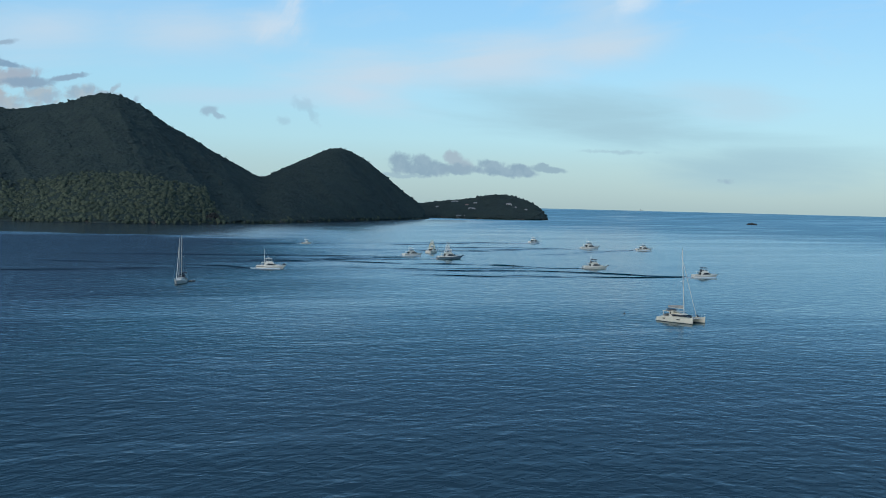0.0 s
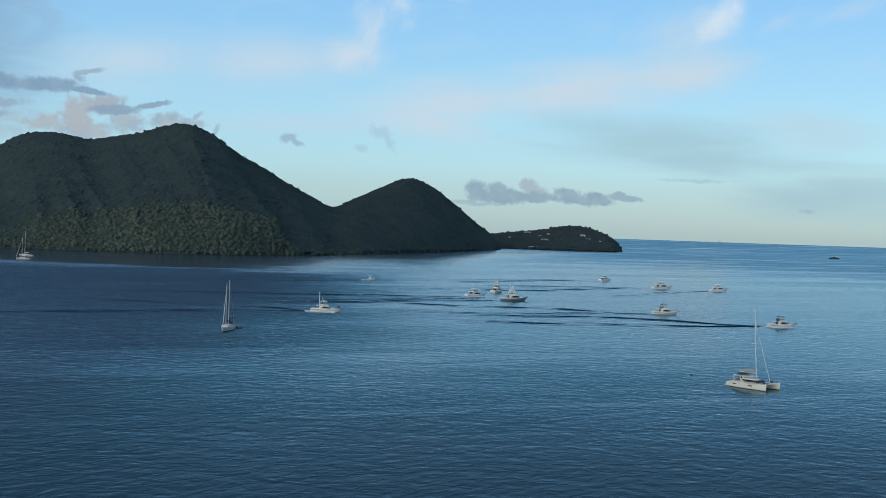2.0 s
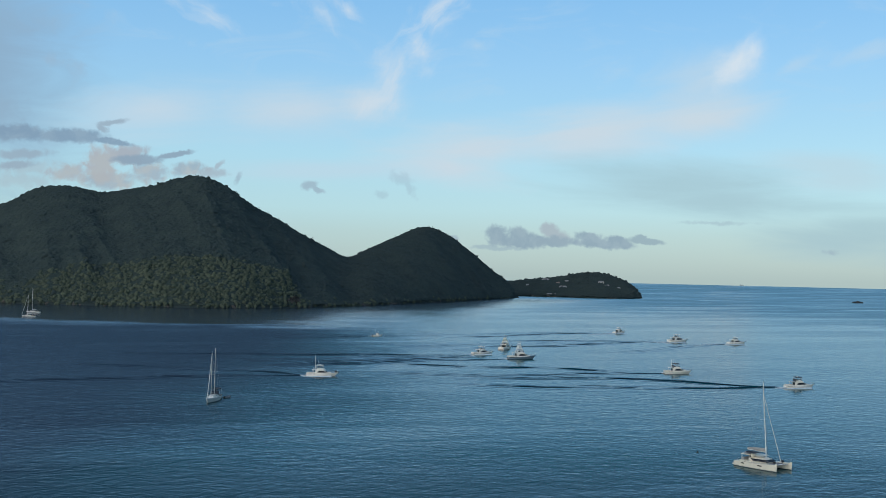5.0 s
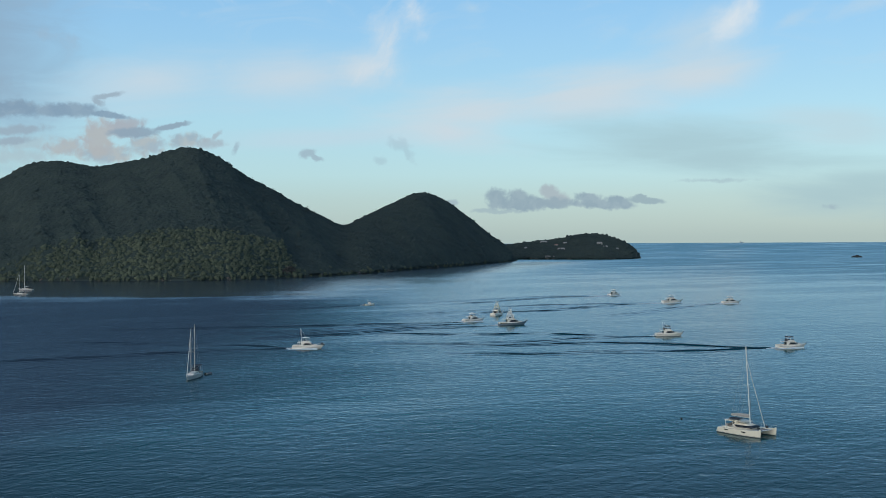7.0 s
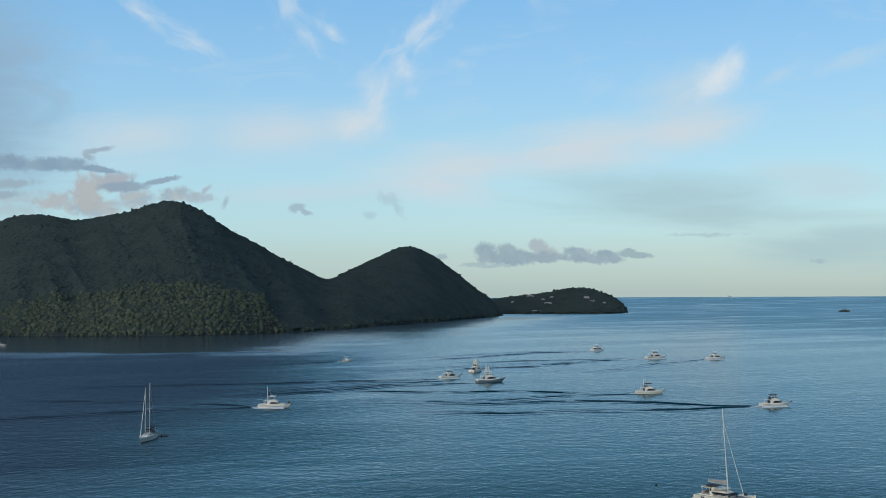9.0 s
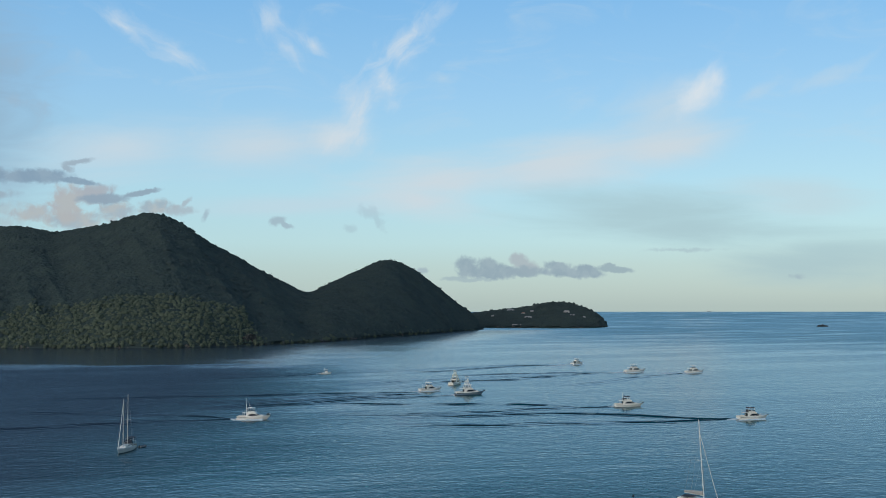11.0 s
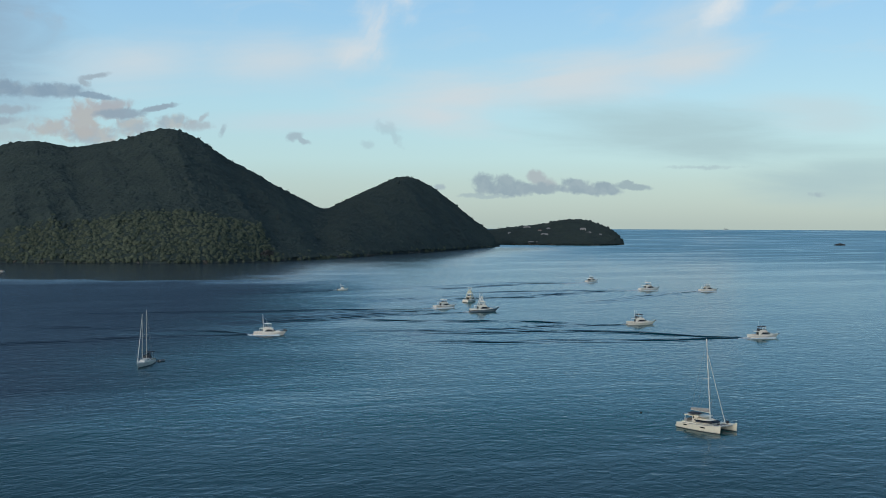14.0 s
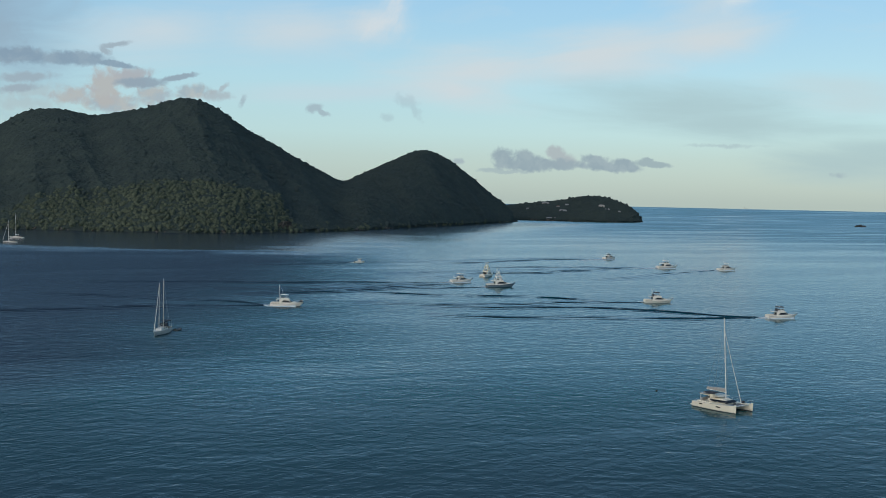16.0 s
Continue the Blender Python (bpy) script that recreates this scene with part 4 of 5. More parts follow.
    part("swim_platform", box(bmesh.new(), (-L / 2 - 0.75 * k, -1.5 * k, 0.22 * k), (-L / 2 + 0.05, 1.5 * k, 0.34 * k), 0.04 * k), TEAK, ob, "teak swim platform")

    def edge(s, lift):
        half = 0.5 * B * (1 - max(0.0, (s - 0.4) / 0.6) ** 2.2)
        return (-L / 2 + s * L, half * 0.93, 0.86 * k + 0.99 * k * s ** 1.8 + lift)
    for s in (-1, 1):
        run = [edge(q, 0.62 * k) for q in (0.5, 0.6, 0.7, 0.8, 0.9, 0.97)]
        part("bow_rail", tube(bmesh.new(), [(a, s * b, c) for a, b, c in run], 0.028 * k, 6), STEEL, ob)
        for q in (0.5, 0.6, 0.7, 0.8, 0.9, 0.97):
            a, b = edge(q, 0), edge(q, 0.62 * k)
            part("stanchion", tube(bmesh.new(), [(a[0], s * a[1], a[2] - 0.05), (b[0], s * b[1], b[2])], 0.022 * k, 5), STEEL, ob)
    part("pulpit", tube(bmesh.new(), [(L / 2 - 0.4 * k, 0.3 * k, 2.42 * k), (L / 2 + 0.25 * k, 0.0, 2.48 * k), (L / 2 - 0.4 * k, -0.3 * k, 2.42 * k)], 0.03 * k, 6), STEEL, ob)
    part("anchor", box(bmesh.new(), (L / 2 - 0.5 * k, -0.16 * k, 1.75 * k), (L / 2 + 0.4 * k, 0.16 * k, 2.0 * k), 0.05 * k), BLACK, ob)
    if bow_gear:
        part("bow_cover", solid(bmesh.new(), L / 2 - 1.5 * k, L / 2 - 0.3 * k, 0.42 * k, 0.25 * k, 1.75 * k, 2.6 * k, front=0.35 * k, rear=0.3 * k, bevel=0.1 * k), CANVAS, ob, "dark canvas bow cover")
    part("antenna", tube(bmesh.new(), [(-1.8 * k, 0.9 * k, roof_z), (-2.2 * k, 0.9 * k, roof_z + 2.1 * k)], 0.022 * k, 5), ALLOY, ob)
    part("radar", solid(bmesh.new(), -1.5 * k, -0.8 * k, 0.35 * k, 0.3 * k, roof_z + 0.14 * k, roof_z + 0.42 * k, front=0.1, rear=0.1, bevel=0.05 * k), GELCOAT, ob)
    if mast:
        part("signal_mast", tube(bmesh.new(), [(-2.9 * k, 0, 2.8 * k), (-3.0 * k, 0, 2.8 * k + 0.6 * mast), (-3.1 * k, 0, 2.8 * k + mast)], 0.13 * k, 8, 0.45), ALLOY, ob, "tall white signal mast")
        part("mast_stay", tube(bmesh.new(), [(-3.05 * k, 0, 2.8 * k + 0.9 * mast), (-0.6 * k, 0, roof_z + 0.1)], 0.025 * k, 5), STEEL, ob)
    if tower:
        zt = roof_z + tower
        for s in (-1, 1):
            for x0, x1 in ((-2.7, -1.75), (0.2, -0.95)):
                part("tower_leg", tube(bmesh.new(), [(x0 * k, s * 1.45 * k, 2.9 * k), ((x0 + x1) / 2 * k, s * 1.15 * k, (2.9 * k + zt) / 2), (x1 * k, s * 0.75 * k, zt)], 0.14 * k, 6), tower_mat, ob)
            for f in (0.3, 0.5, 0.7, 0.88):
                z = 2.9 * k + f * (zt - 2.9 * k)
                yy = (1.45 - 0.7 * f) * k
                part("tower_rung", tube(bmesh.new(), [((-2.7 + 0.95 * f) * k, s * yy, z), ((0.2 - 1.15 * f) * k, s * yy, z)], 0.07 * k, 5), tower_mat, ob)
        for f in (0.5, 0.7, 0.88):
            z = 2.9 * k + f * (zt - 2.9 * k)
            yy = (1.45 - 0.7 * f) * k
            part("tower_crossbar", tube(bmesh.new(), [((-2.7 + 0.95 * f) * k, -yy, z), ((-2.7 + 0.95 * f) * k, yy, z)], 0.07 * k, 5), tower_mat, ob)
        part("tower_platform", box(bmesh.new(), (-1.95 * k, -0.65 * k, zt - 0.05), (-0.75 * k, 0.65 * k, zt + 0.06), 0.02), GELCOAT, ob)
        part("tower_helm", box(bmesh.new(), (-1.15 * k, -0.3 * k, zt), (-0.85 * k, 0.3 * k, zt + 0.75 * k), 0.05), GELCOAT, ob)
        rail = [(-1.95 * k, -0.65 * k), (-0.75 * k, -0.65 * k), (-0.75 * k, 0.65 * k), (-1.95 * k, 0.65 * k), (-1.95 * k, -0.65 * k)]
        part("tower_hoop", tube(bmesh.new(), [(a, b, zt + 0.8 * k) for a, b in rail], 0.04 * k, 5), tower_mat, ob)
        for a, b in rail[:4]:
            part("tower_hoop_post", tube(bmesh.new(), [(a, b, zt), (a, b, zt + 0.8 * k)], 0.035 * k, 5), tower_mat, ob)
        part("tower_shade", box(bmesh.new(), (-2.0 * k, -0.75 * k, zt + 1.75 * k), (-0.7 * k, 0.75 * k, zt + 1.85 * k), 0.03), GREYCANVAS, ob)
        bars("shade_post", [[(a, b, zt + 0.8 * k), (a, b, zt + 1.78 * k)] for a, b in rail[:4]], 0.03 * k, tower_mat, ob)
    if outriggers:
        for s in (-1, 1):
            part("outrigger", tube(bmesh.new(), [(-0.6 * k, s * 1.6 * k, 2.6 * k), (-2.4 * k, s * 2.1 * k, 6.2 * k), (-4.0 * k, s * 2.4 * k, 9.4 * k)], 0.05 * k, 6, 0.4), ALLOY, ob)
    return ob


motor_yacht("motor_yacht", -72.6, 480.6, 0, 12.8, "white flybridge motor yacht with tall signal mast and bow cover", top="hard", mast=5.6, bow_gear=True)
motor_yacht("motor_yacht", 77.4, 542.3, 8, 12.6, "white flybridge motor yacht with dark bimini and thin outriggers", outriggers=False, mast=3.6)
motor_yacht("motor_yacht", 119.2, 491.0, 14, 12.4, "white flybridge motor yacht with a dark canvas bimini")
motor_yacht("sport_fishing_boat", 6.4, 603.0, 18, 14.8, "dark blue-grey hulled sport fishing boat with a tall white tuna tower", hull_mat=NAVY, top="hard", tower=1.9)
motor_yacht("sport_fishing_boat", -3.8, 675.0, 64, 13.0, "white sport fishing boat with a yellow tall tuna tower", top="hard", tower=1.7, tower_mat=TOWERYELLOW)
motor_yacht("motor_yacht", -14.8, 627.0, 32, 12.6, "white flybridge motor yacht throwing a small bow wave", top="hard")
motor_yacht("motor_yacht", 76.5, 891.0, 48, 13.0, "white flybridge motor yacht heading out to sea", top="hard")
motor_yacht("motor_yacht", 108.5, 794.0, 24, 15.0, "long white motor yacht with a hardtop and dark screen", top="hard")
motor_yacht("motor_yacht", 146.2, 788.0, 22, 13.4, "white motor yacht with dark side windows and hardtop", top="hard")


def launch(x, y, heading):
    ob = root("launch", x, y, 0, heading, "small white open launch with a centre console shelter", "motorboat", "motorboats under way")
    part("hull", loft(bmesh.new(), hull_rings(7.2, 2.6, -0.4, 0.95, 1.4, 0.9, flare=0.75, n=12)), GELCOAT, ob)
    part("console", solid(bmesh.new(), -1.0, 0.6, 0.6, 0.5, 0.75, 2.1, front=0.3, bevel=0.06), GELCOAT, ob)
    part("windscreen", solid(bmesh.new(), -0.2, 0.62, 0.52, 0.45, 1.6, 2.35, front=0.35), GLASS, ob)
    part("canopy", box(bmesh.new(), (-1.7, -0.95, 2.85), (0.7, 0.95, 2.97), 0.04), GELCOAT, ob, "white hard canopy")
    bars("post", [[(a, s * 0.85, 0.8), (a, s * 0.85, 2.9)] for a in (-1.5, 0.4) for s in (-1, 1)], 0.04, STEEL, ob)
    part("outboard_motor", box(bmesh.new(), (-4.0, -0.3, 0.2), (-3.45, 0.3, 1.35), 0.1), BLACK, ob)
    part("antenna", tube(bmesh.new(), [(-1.2, 0.4, 2.9), (-1.5, 0.4, 4.6)], 0.03, 5), ALLOY, ob)


launch(-92.2, 769, 30)


def rigging(ob, name, lines, r=0.014):
    bars(name, lines, r, WIRE, ob, sides=5)


def bimini_shape():
    """A bowed canvas over the raised helm on the starboard side."""
    bm = bmesh.new()
    return loft(bm, [[(a, -2.15, 3.30), (a, -1.1, 3.40 + lift), (a, 0.1, 3.34), (a, 0.1, 3.28), (a, -1.1, 3.32 + lift), (a, -2.15, 3.22)] for a, lift in ((-3.7, 0.0), (-2.9, 0.08), (-1.8, 0.08), (-0.9, 0.0))])


def catamaran(x, y, heading):
    """Cruising catamaran at anchor, 11.8 m long, hulls 5 m apart."""
    L, off = 11.4, 2.75
    ob = root("catamaran", x, y, 0, heading, "cream-white cruising catamaran at anchor with a tall bare mast", "sailing catamaran")
    for s in (-1, 1):
        hull = part("hull", loft(bmesh.new(), hull_rings(L, 1.6, -0.55, 1.18, 1.66, 0.22, fullness=2.6, stern=0.75, dy=s * off, n=20, flare=0.86)), CREAM, ob)
        rings = hull_rings(L, 1.6, -0.55, 1.18, 1.66, 0.22, fullness=2.6, stern=0.75, dy=s * off, n=20, flare=0.86, z_from=0.0, z_to=0.17, grow=0.01)
        bm = bmesh.new()
        for a, b in ((0, 1), (3, 2)):
            vs = [[bm.verts.new(r[a]), bm.verts.new(r[b])] for r in rings]
            for p, q in zip(vs, vs[1:]):
                bm.faces.new((p[0], q[0], q[1], p[1]))
        part("waterline_stripe", bm, BOOT, hull, "dark waterline stripe")
        rings = hull_rings(L, 1.6, -0.55, 1.18, 1.66, 0.22, fullness=2.6, stern=0.75, dy=s * off, n=20, flare=0.86, z_from=0.26, z_to=0.31, grow=0.01)
        bm = bmesh.new()
        for a, b in ((0, 1), (3, 2)):
            vs = [[bm.verts.new(r[a]), bm.verts.new(r[b])] for r in rings]
            for p, q in zip(vs, vs[1:]):
                bm.faces.new((p[0], q[0], q[1], p[1]))
        part("pinstripe", bm, GREYCANVAS, hull, "thin grey pinstripe")
        for side in (-1, 1):
            for x0, x1 in ((-3.6, -2.7), (0.9, 2.1)):
                bm = bmesh.new()
                yy = s * off + side * 0.77
                part("hull_window", box(bm, (x0, yy - 0.04, 0.80), (x1, yy + 0.04, 1.04), 0.03), GLASS, hull, "dark tinted hull window")
        # transom steps
        for k in range(3):
            part("stern_step", box(bmesh.new(), (-L / 2 - 0.55 + 0.35 * k, s * off - 0.5, 0.25 + 0.3 * k), (-L / 2 + 0.35 + 0.35 * k, s * off + 0.5, 0.42 + 0.3 * k), 0.03), CREAM, ob)
        part("bow_cap", box(bmesh.new(), (L / 2 - 0.5, s * off - 0.12, 1.66), (L / 2 - 0.02, s * off + 0.12, 1.82), 0.04), CREAM, ob)
    part("bridge_deck", solid(bmesh.new(), -5.0, 2.4, 2.6, 2.6, 0.75, 1.42, front=-0.3, bevel=0.08), CREAM, ob)
    part("front_beam", tube(bmesh.new(), [(4.75, -2.4, 1.35), (4.75, 2.4, 1.35)], 0.12, 10), ALLOY, ob)
    part("longeron", tube(bmesh.new(), [(2.5, 0, 1.25), (5.3, 0, 1.4)], 0.08, 8), ALLOY, ob)
    for s in (-1, 1):
        part("trampoline", box(bmesh.new(), (2.55, s * 0.15 if s > 0 else -1.75, 1.36), (4.9, 1.75 if s > 0 else -0.15, 1.39)), NET, ob, "grey trampoline net")
    coachroof = part("coachroof", solid(bmesh.new(), -2.6, 2.5, 2.4, 1.75, 1.38, 2.34, front=1.5, rear=0.0, bevel=0.26, nose=0.3), CREAM, ob)
    part("saloon_window", solid(bmesh.new(), -1.2, 2.34, 2.36, 2.08, 1.62, 2.04, front=0.66, rear=-0.9, bevel=0.05, nose=0.285), GLASS, coachroof, "dark wraparound saloon window")
    part("sun_deck", solid(bmesh.new(), -4.9, 0.4, 2.0, 1.9, 2.66, 2.80, front=0.4, bevel=0.06, nose=0.1), CREAM, ob, "cream cockpit hardtop")
    bars("hardtop_post", [[(a, s * 1.85, 1.4), (a, s * 1.8, 2.70)] for a in (-4.6, -2.6) for s in (-1, 1)], 0.06, ALLOY, ob)
    part("cockpit_seat", box(bmesh.new(), (-4.8, -1.9, 1.4), (-4.0, 1.9, 1.9), 0.06), GREYCANVAS, ob)
    part("cockpit_table", box(bmesh.new(), (-3.7, 0.2, 2.0), (-2.8, 1.6, 2.08), 0.02), TEAK, ob)
    part("cockpit_curtain", box(bmesh.new(), (-2.75, -1.8, 1.5), (-2.62, 1.8, 2.64)), GLASS, ob, "dark saloon doors")
    part("helm_station", box(bmesh.new(), (-2.3, -1.8, 2.3), (-1.3, -0.7, 3.0), 0.12), CREAM, ob)
    part("lounge_cushion", box(bmesh.new(), (-4.3, -1.5, 2.80), (-2.6, 1.5, 2.95), 0.06), GREYCANVAS, ob)
    part("helm_bimini", bimini_shape(), CANVAS, ob, "dark helm bimini")
    bars("bimini_post", [[(a, y0, 2.75), (a, y0, 3.42)] for a in (-3.5, -1.1) for y0 in (-2.0, -0.1)], 0.025, STEEL, ob)
    mast_x = 0.75
    mast = part("mast", tube(bmesh.new(), [(mast_x, 0, 2.3), (mast_x - 0.60, 0, 11), (mast_x - 1.15, 0, 19.4)], 0.13, 10, 0.75), ALLOY, ob, "tall white mast")
    part("boom", tube(bmesh.new(), [(mast_x - 0.2, 0, 3.62), (-4.5, 0, 3.68)], 0.12, 8), ALLOY, ob)
    bm = bmesh.new()
    loft(bm, [[(a, c * w, z0 + d) for c, d in ((-0.5, 0), (0.5, 0), (0.42, hh * 0.6), (0.1, hh), (-0.1, hh), (-0.42, hh * 0.6))] for a, w, hh, z0 in ((mast_x - 0.3, 0.5, 0.80, 3.70), (-0.8, 0.62, 0.70, 3.72), (-2.8, 0.58, 0.56, 3.74), (-4.4, 0.4, 0.34, 3.76))])
    part("sail_bag", bm, GREYCANVAS, ob, "grey canvas bag over the furled mainsail")
    part("furled_genoa", tube(bmesh.new(), [(4.8, 0, 1.75), (2.4, 0, 8.8), (-0.05, 0, 16.2)], 0.085, 8, 0.5), SAIL, ob, "furled genoa on the forestay")
    rigging(ob, "forestay", [[(4.8, 0, 1.5), (mast_x - 1.0, 0, 17.1)]])
    rigging(ob, "shroud", [[(-0.9, s * 3.0, 1.4), (mast_x - 0.98, s * 0.1, 16.8)] for s in (-1, 1)])
    rigging(ob, "lower_shroud", [[(-0.7, s * 2.9, 1.4), (mast_x - 0.57, s * 0.1, 10.5)] for s in (-1, 1)])
    part("spreader", tube(bmesh.new(), [(mast_x - 0.95, -1.1, 11.0), (mast_x - 0.6, 0, 10.9), (mast_x - 0.95, 1.1, 11.0)], 0.05, 6), ALLOY, mast)
    rigging(ob, "topping_lift", [[(-4.45, 0, 3.7), (mast_x - 1.14, 0, 19.2)]], 0.015)
    part("masthead_unit", tube(bmesh.new(), [(mast_x - 1.15, 0, 19.3), (mast_x - 1.15, 0, 19.8)], 0.025, 5), BLACK, ob)
    for s in (-1, 1):
        yy = s * (off + 0.62)
        for k in range(7):
            a = -4.6 + 1.45 * k
            y2 = yy - s * max(0, a - 2) * 0.13
            part("stanchion", tube(bmesh.new(), [(a, y2, 1.3), (a, y2, 1.98 + 0.03 * k)], 0.02, 5), STEEL, ob)
        for lift in (0.62, 0.32):
            part("lifeline", tube(bmesh.new(), [(-4.6, yy, 1.3 + lift), (1.2, yy, 1.42 + lift), (4.1, yy - s * 0.27, 1.5 + lift), (5.3, yy - s * 0.5, 1.62 + lift)], 0.012, 4), STEEL, ob)
        part("pulpit_seat", tube(bmesh.new(), [(5.1, s * off - 0.35, 2.3), (5.75, s * off, 2.35), (5.1, s * off + 0.35, 2.3)], 0.025, 5), STEEL, ob)
    part("windlass", box(bmesh.new(), (2.7, -0.25, 1.35), (3.2, 0.25, 1.75), 0.08), BLACK, ob)
    part("deck_bag", box(bmesh.new(), (2.1, -2.3, 1.62), (2.8, -1.6, 2.15), 0.15), CANVAS, ob, "dark canvas deck bag")
    part("deck_bag", box(bmesh.new(), (3.1, 2.05, 1.5), (3.8, 2.6, 2.0), 0.12), CANVAS, ob, "dark canvas deck bag")
    part("solar_panel", box(bmesh.new(), (-5.6, -1.3, 2.70), (-4.93, 1.3, 2.77)), GLASS, ob, "dark solar panel")
    return ob


CAT = (66.15, 295.7, -48)
catamaran(*CAT)


def dinghy(name, x, y, z, heading, label, tube_mat=RUBBER):
    ob = root(name, x, y, z, heading, label, "dinghy")
    part("tube", tube(bmesh.new(), [(-1.5, 0.62, 0.25), (0.6, 0.62, 0.28), (1.2, 0.45, 0.36), (1.55, 0, 0.45), (1.2, -0.45, 0.36), (0.6, -0.62, 0.28), (-1.5, -0.62, 0.25)], 0.22, 8), tube_mat, ob)
    part("floor", box(bmesh.new(), (-1.4, -0.55, 0.02), (1.1, 0.55, 0.14), 0.03), GREYCANVAS, ob)
    part("transom", box(bmesh.new(), (-1.42, -0.5, 0.1), (-1.34, 0.5, 0.55), 0.02), GELCOAT, ob)
    part("outboard_motor", box(bmesh.new(), (-1.78, -0.16, 0.1), (-1.44, 0.16, 0.85), 0.08), BLACK, ob)


def sailing_yacht(name, x, y, heading, L, masts, label, jib=True, awning=False, beam=3.9, spar=ALLOY):
    """A keel yacht with bare masts: (place along the deck, height of its top) for each."""
    k = L / 14.0
    ob = root(name, x, y, 0, heading, label, "sailboat", "moored sailboats")
    hull = part("hull", loft(bmesh.new(), hull_rings(L, beam * k, -0.7 * k, 0.92 * k, 1.32 * k, 1.8 * k, fullness=2.0, stern=0.62, flare=0.82, n=18)), PAINT, ob)
    rings = hull_rings(L, beam * k, -0.7 * k, 0.92 * k, 1.32 * k, 1.8 * k, fullness=2.0, stern=0.62, flare=0.82, n=18, z_from=0.0, z_to=0.16, grow=0.012)
    for name2, ids, in (("boot_stripe", (0, 1)), ("boot_stripe", (3, 2))):
        bm = bmesh.new()
        vs = [[bm.verts.new(r[ids[0]]), bm.verts.new(r[ids[1]])] for r in rings]
        for p, q in zip(vs, vs[1:]):
            bm.faces.new((p[0], q[0], q[1], p[1]))
        part(name2, bm, BOOT, hull, "dark boot stripe")
    part("deck", solid(bmesh.new(), -L / 2 + 0.3, L / 2 - 2.4 * k, 1.2 * k, 1.1 * k, 0.85 * k, 1.08 * k, front=1.2, nose=0.5), TEAK, ob, "weathered teak deck")
    trunk = part("cabin_trunk", solid(bmesh.new(), -2.6 * k, 3.2 * k, 1.15 * k, 0.95 * k, 1.0 * k, 1.62 * k, front=1.0 * k, bevel=0.08, nose=0.3), GELCOAT, ob)
    for s in (-1, 1):
        for j in range(3):
            part("cabin_window", box(bmesh.new(), ((-1.9 + 1.3 * j) * k, s * 1.06 * k - 0.06, 1.38 * k), ((-1.1 + 1.3 * j) * k, s * 1.06 * k + 0.06, 1.58 * k), 0.02), GLASS, trunk)
    part("cockpit_well", box(bmesh.new(), (-5.2 * k, -0.85 * k, 1.18 * k), (-2.7 * k, 0.85 * k, 1.3 * k), 0.03), TEAK, ob)
    part("spray_hood", solid(bmesh.new(), -3.1 * k, -1.9 * k, 1.1 * k, 0.85 * k, 1.6 * k, 2.5 * k, front=0.6 * k, bevel=0.12), CANVAS, ob, "dark canvas spray hood")
    if awning:
        part("awning", solid(bmesh.new(), -6.0 * k, -3.4 * k, 1.25 * k, 1.15 * k, 2.95 * k, 3.05 * k, bevel=0.03), CANVAS, ob, "dark canvas cockpit awning")
        bars("awning_post", [[(a * k, s * 1.1 * k, 1.1 * k), (a * k, s * 1.1 * k, 3.0 * k)] for a in (-5.8, -3.6) for s in (-1, 1)], 0.03, STEEL, ob)
    part("wheel", tube(bmesh.new(), [(-4.4 * k, 0.45 * math.cos(t * 0.5236), 1.75 * k + 0.45 * math.sin(t * 0.5236)) for t in range(13)], 0.025, 5), STEEL, ob)
    for mx, mz in masts:
        mast = part("mast", tube(bmesh.new(), [(mx, 0, 1.0), (mx - 0.04, 0, mz * 0.55), (mx - 0.1, 0, mz)], 0.14, 8, 0.7), spar, ob, "tall pale mast")
        part("boom", tube(bmesh.new(), [(mx - 0.1, 0, 2.7), (mx - 4.0 * k, 0, 2.8)], 0.08, 6), spar, ob)
        part("furled_mainsail", tube(bmesh.new(), [(mx - 0.3, 0, 3.0), (mx - 2.0 * k, 0, 3.05), (mx - 3.8 * k, 0, 2.98)], 0.2, 8, 0.6), SAIL if not awning else CANVAS, ob, "sail furled on its boom")
        rigging(ob, "shroud", [[(mx - 0.3, s * 1.75 * k, 1.15), (mx - 0.06, s * 0.08, mz * 0.96)] for s in (-1, 1)])
        part("spreader", tube(bmesh.new(), [(mx - 0.2, -0.95, mz * 0.55), (mx, 0, mz * 0.545), (mx - 0.2, 0.95, mz * 0.55)], 0.04, 5), spar, mast)
    fx, fz = masts[0]
    if jib:
        part("furled_jib", tube(bmesh.new(), [(L / 2 - 0.4, 0, 1.9), ((L / 2 + fx) / 2 - 0.3, 0, fz * 0.53), (fx + 0.15, 0, fz * 0.95)], 0.13, 8, 0.5), SAIL, ob, "furled jib on the forestay")
    rigging(ob, "backstay", [[(-L / 2 + 0.3, 0, 1.2), (masts[-1][0] - 0.1, 0, masts[-1][1] - 0.1)]])
    if len(masts) > 1:
        rigging(ob, "triatic_stay", [[(fx - 0.1, 0, fz - 0.1), (masts[1][0] - 0.1, 0, masts[1][1] - 0.3)]])
    for s in (-1, 1):
        for j in range(7):
            q = 0.06 + 0.14 * j
            half = 0.5 * beam * k * min(1.0, 0.62 + 0.38 * q / 0.4) * (1 - max(0.0, (q - 0.4) / 0.6) ** 2.0) * 0.95
            a, z = -L / 2 + q * L, 0.90 * k + 0.40 * k * q ** 1.8
            part("stanchion", tube(bmesh.new(), [(a, s * half, z), (a, s * half, z + 0.65)], 0.02, 5), STEEL, ob)
        pts = []
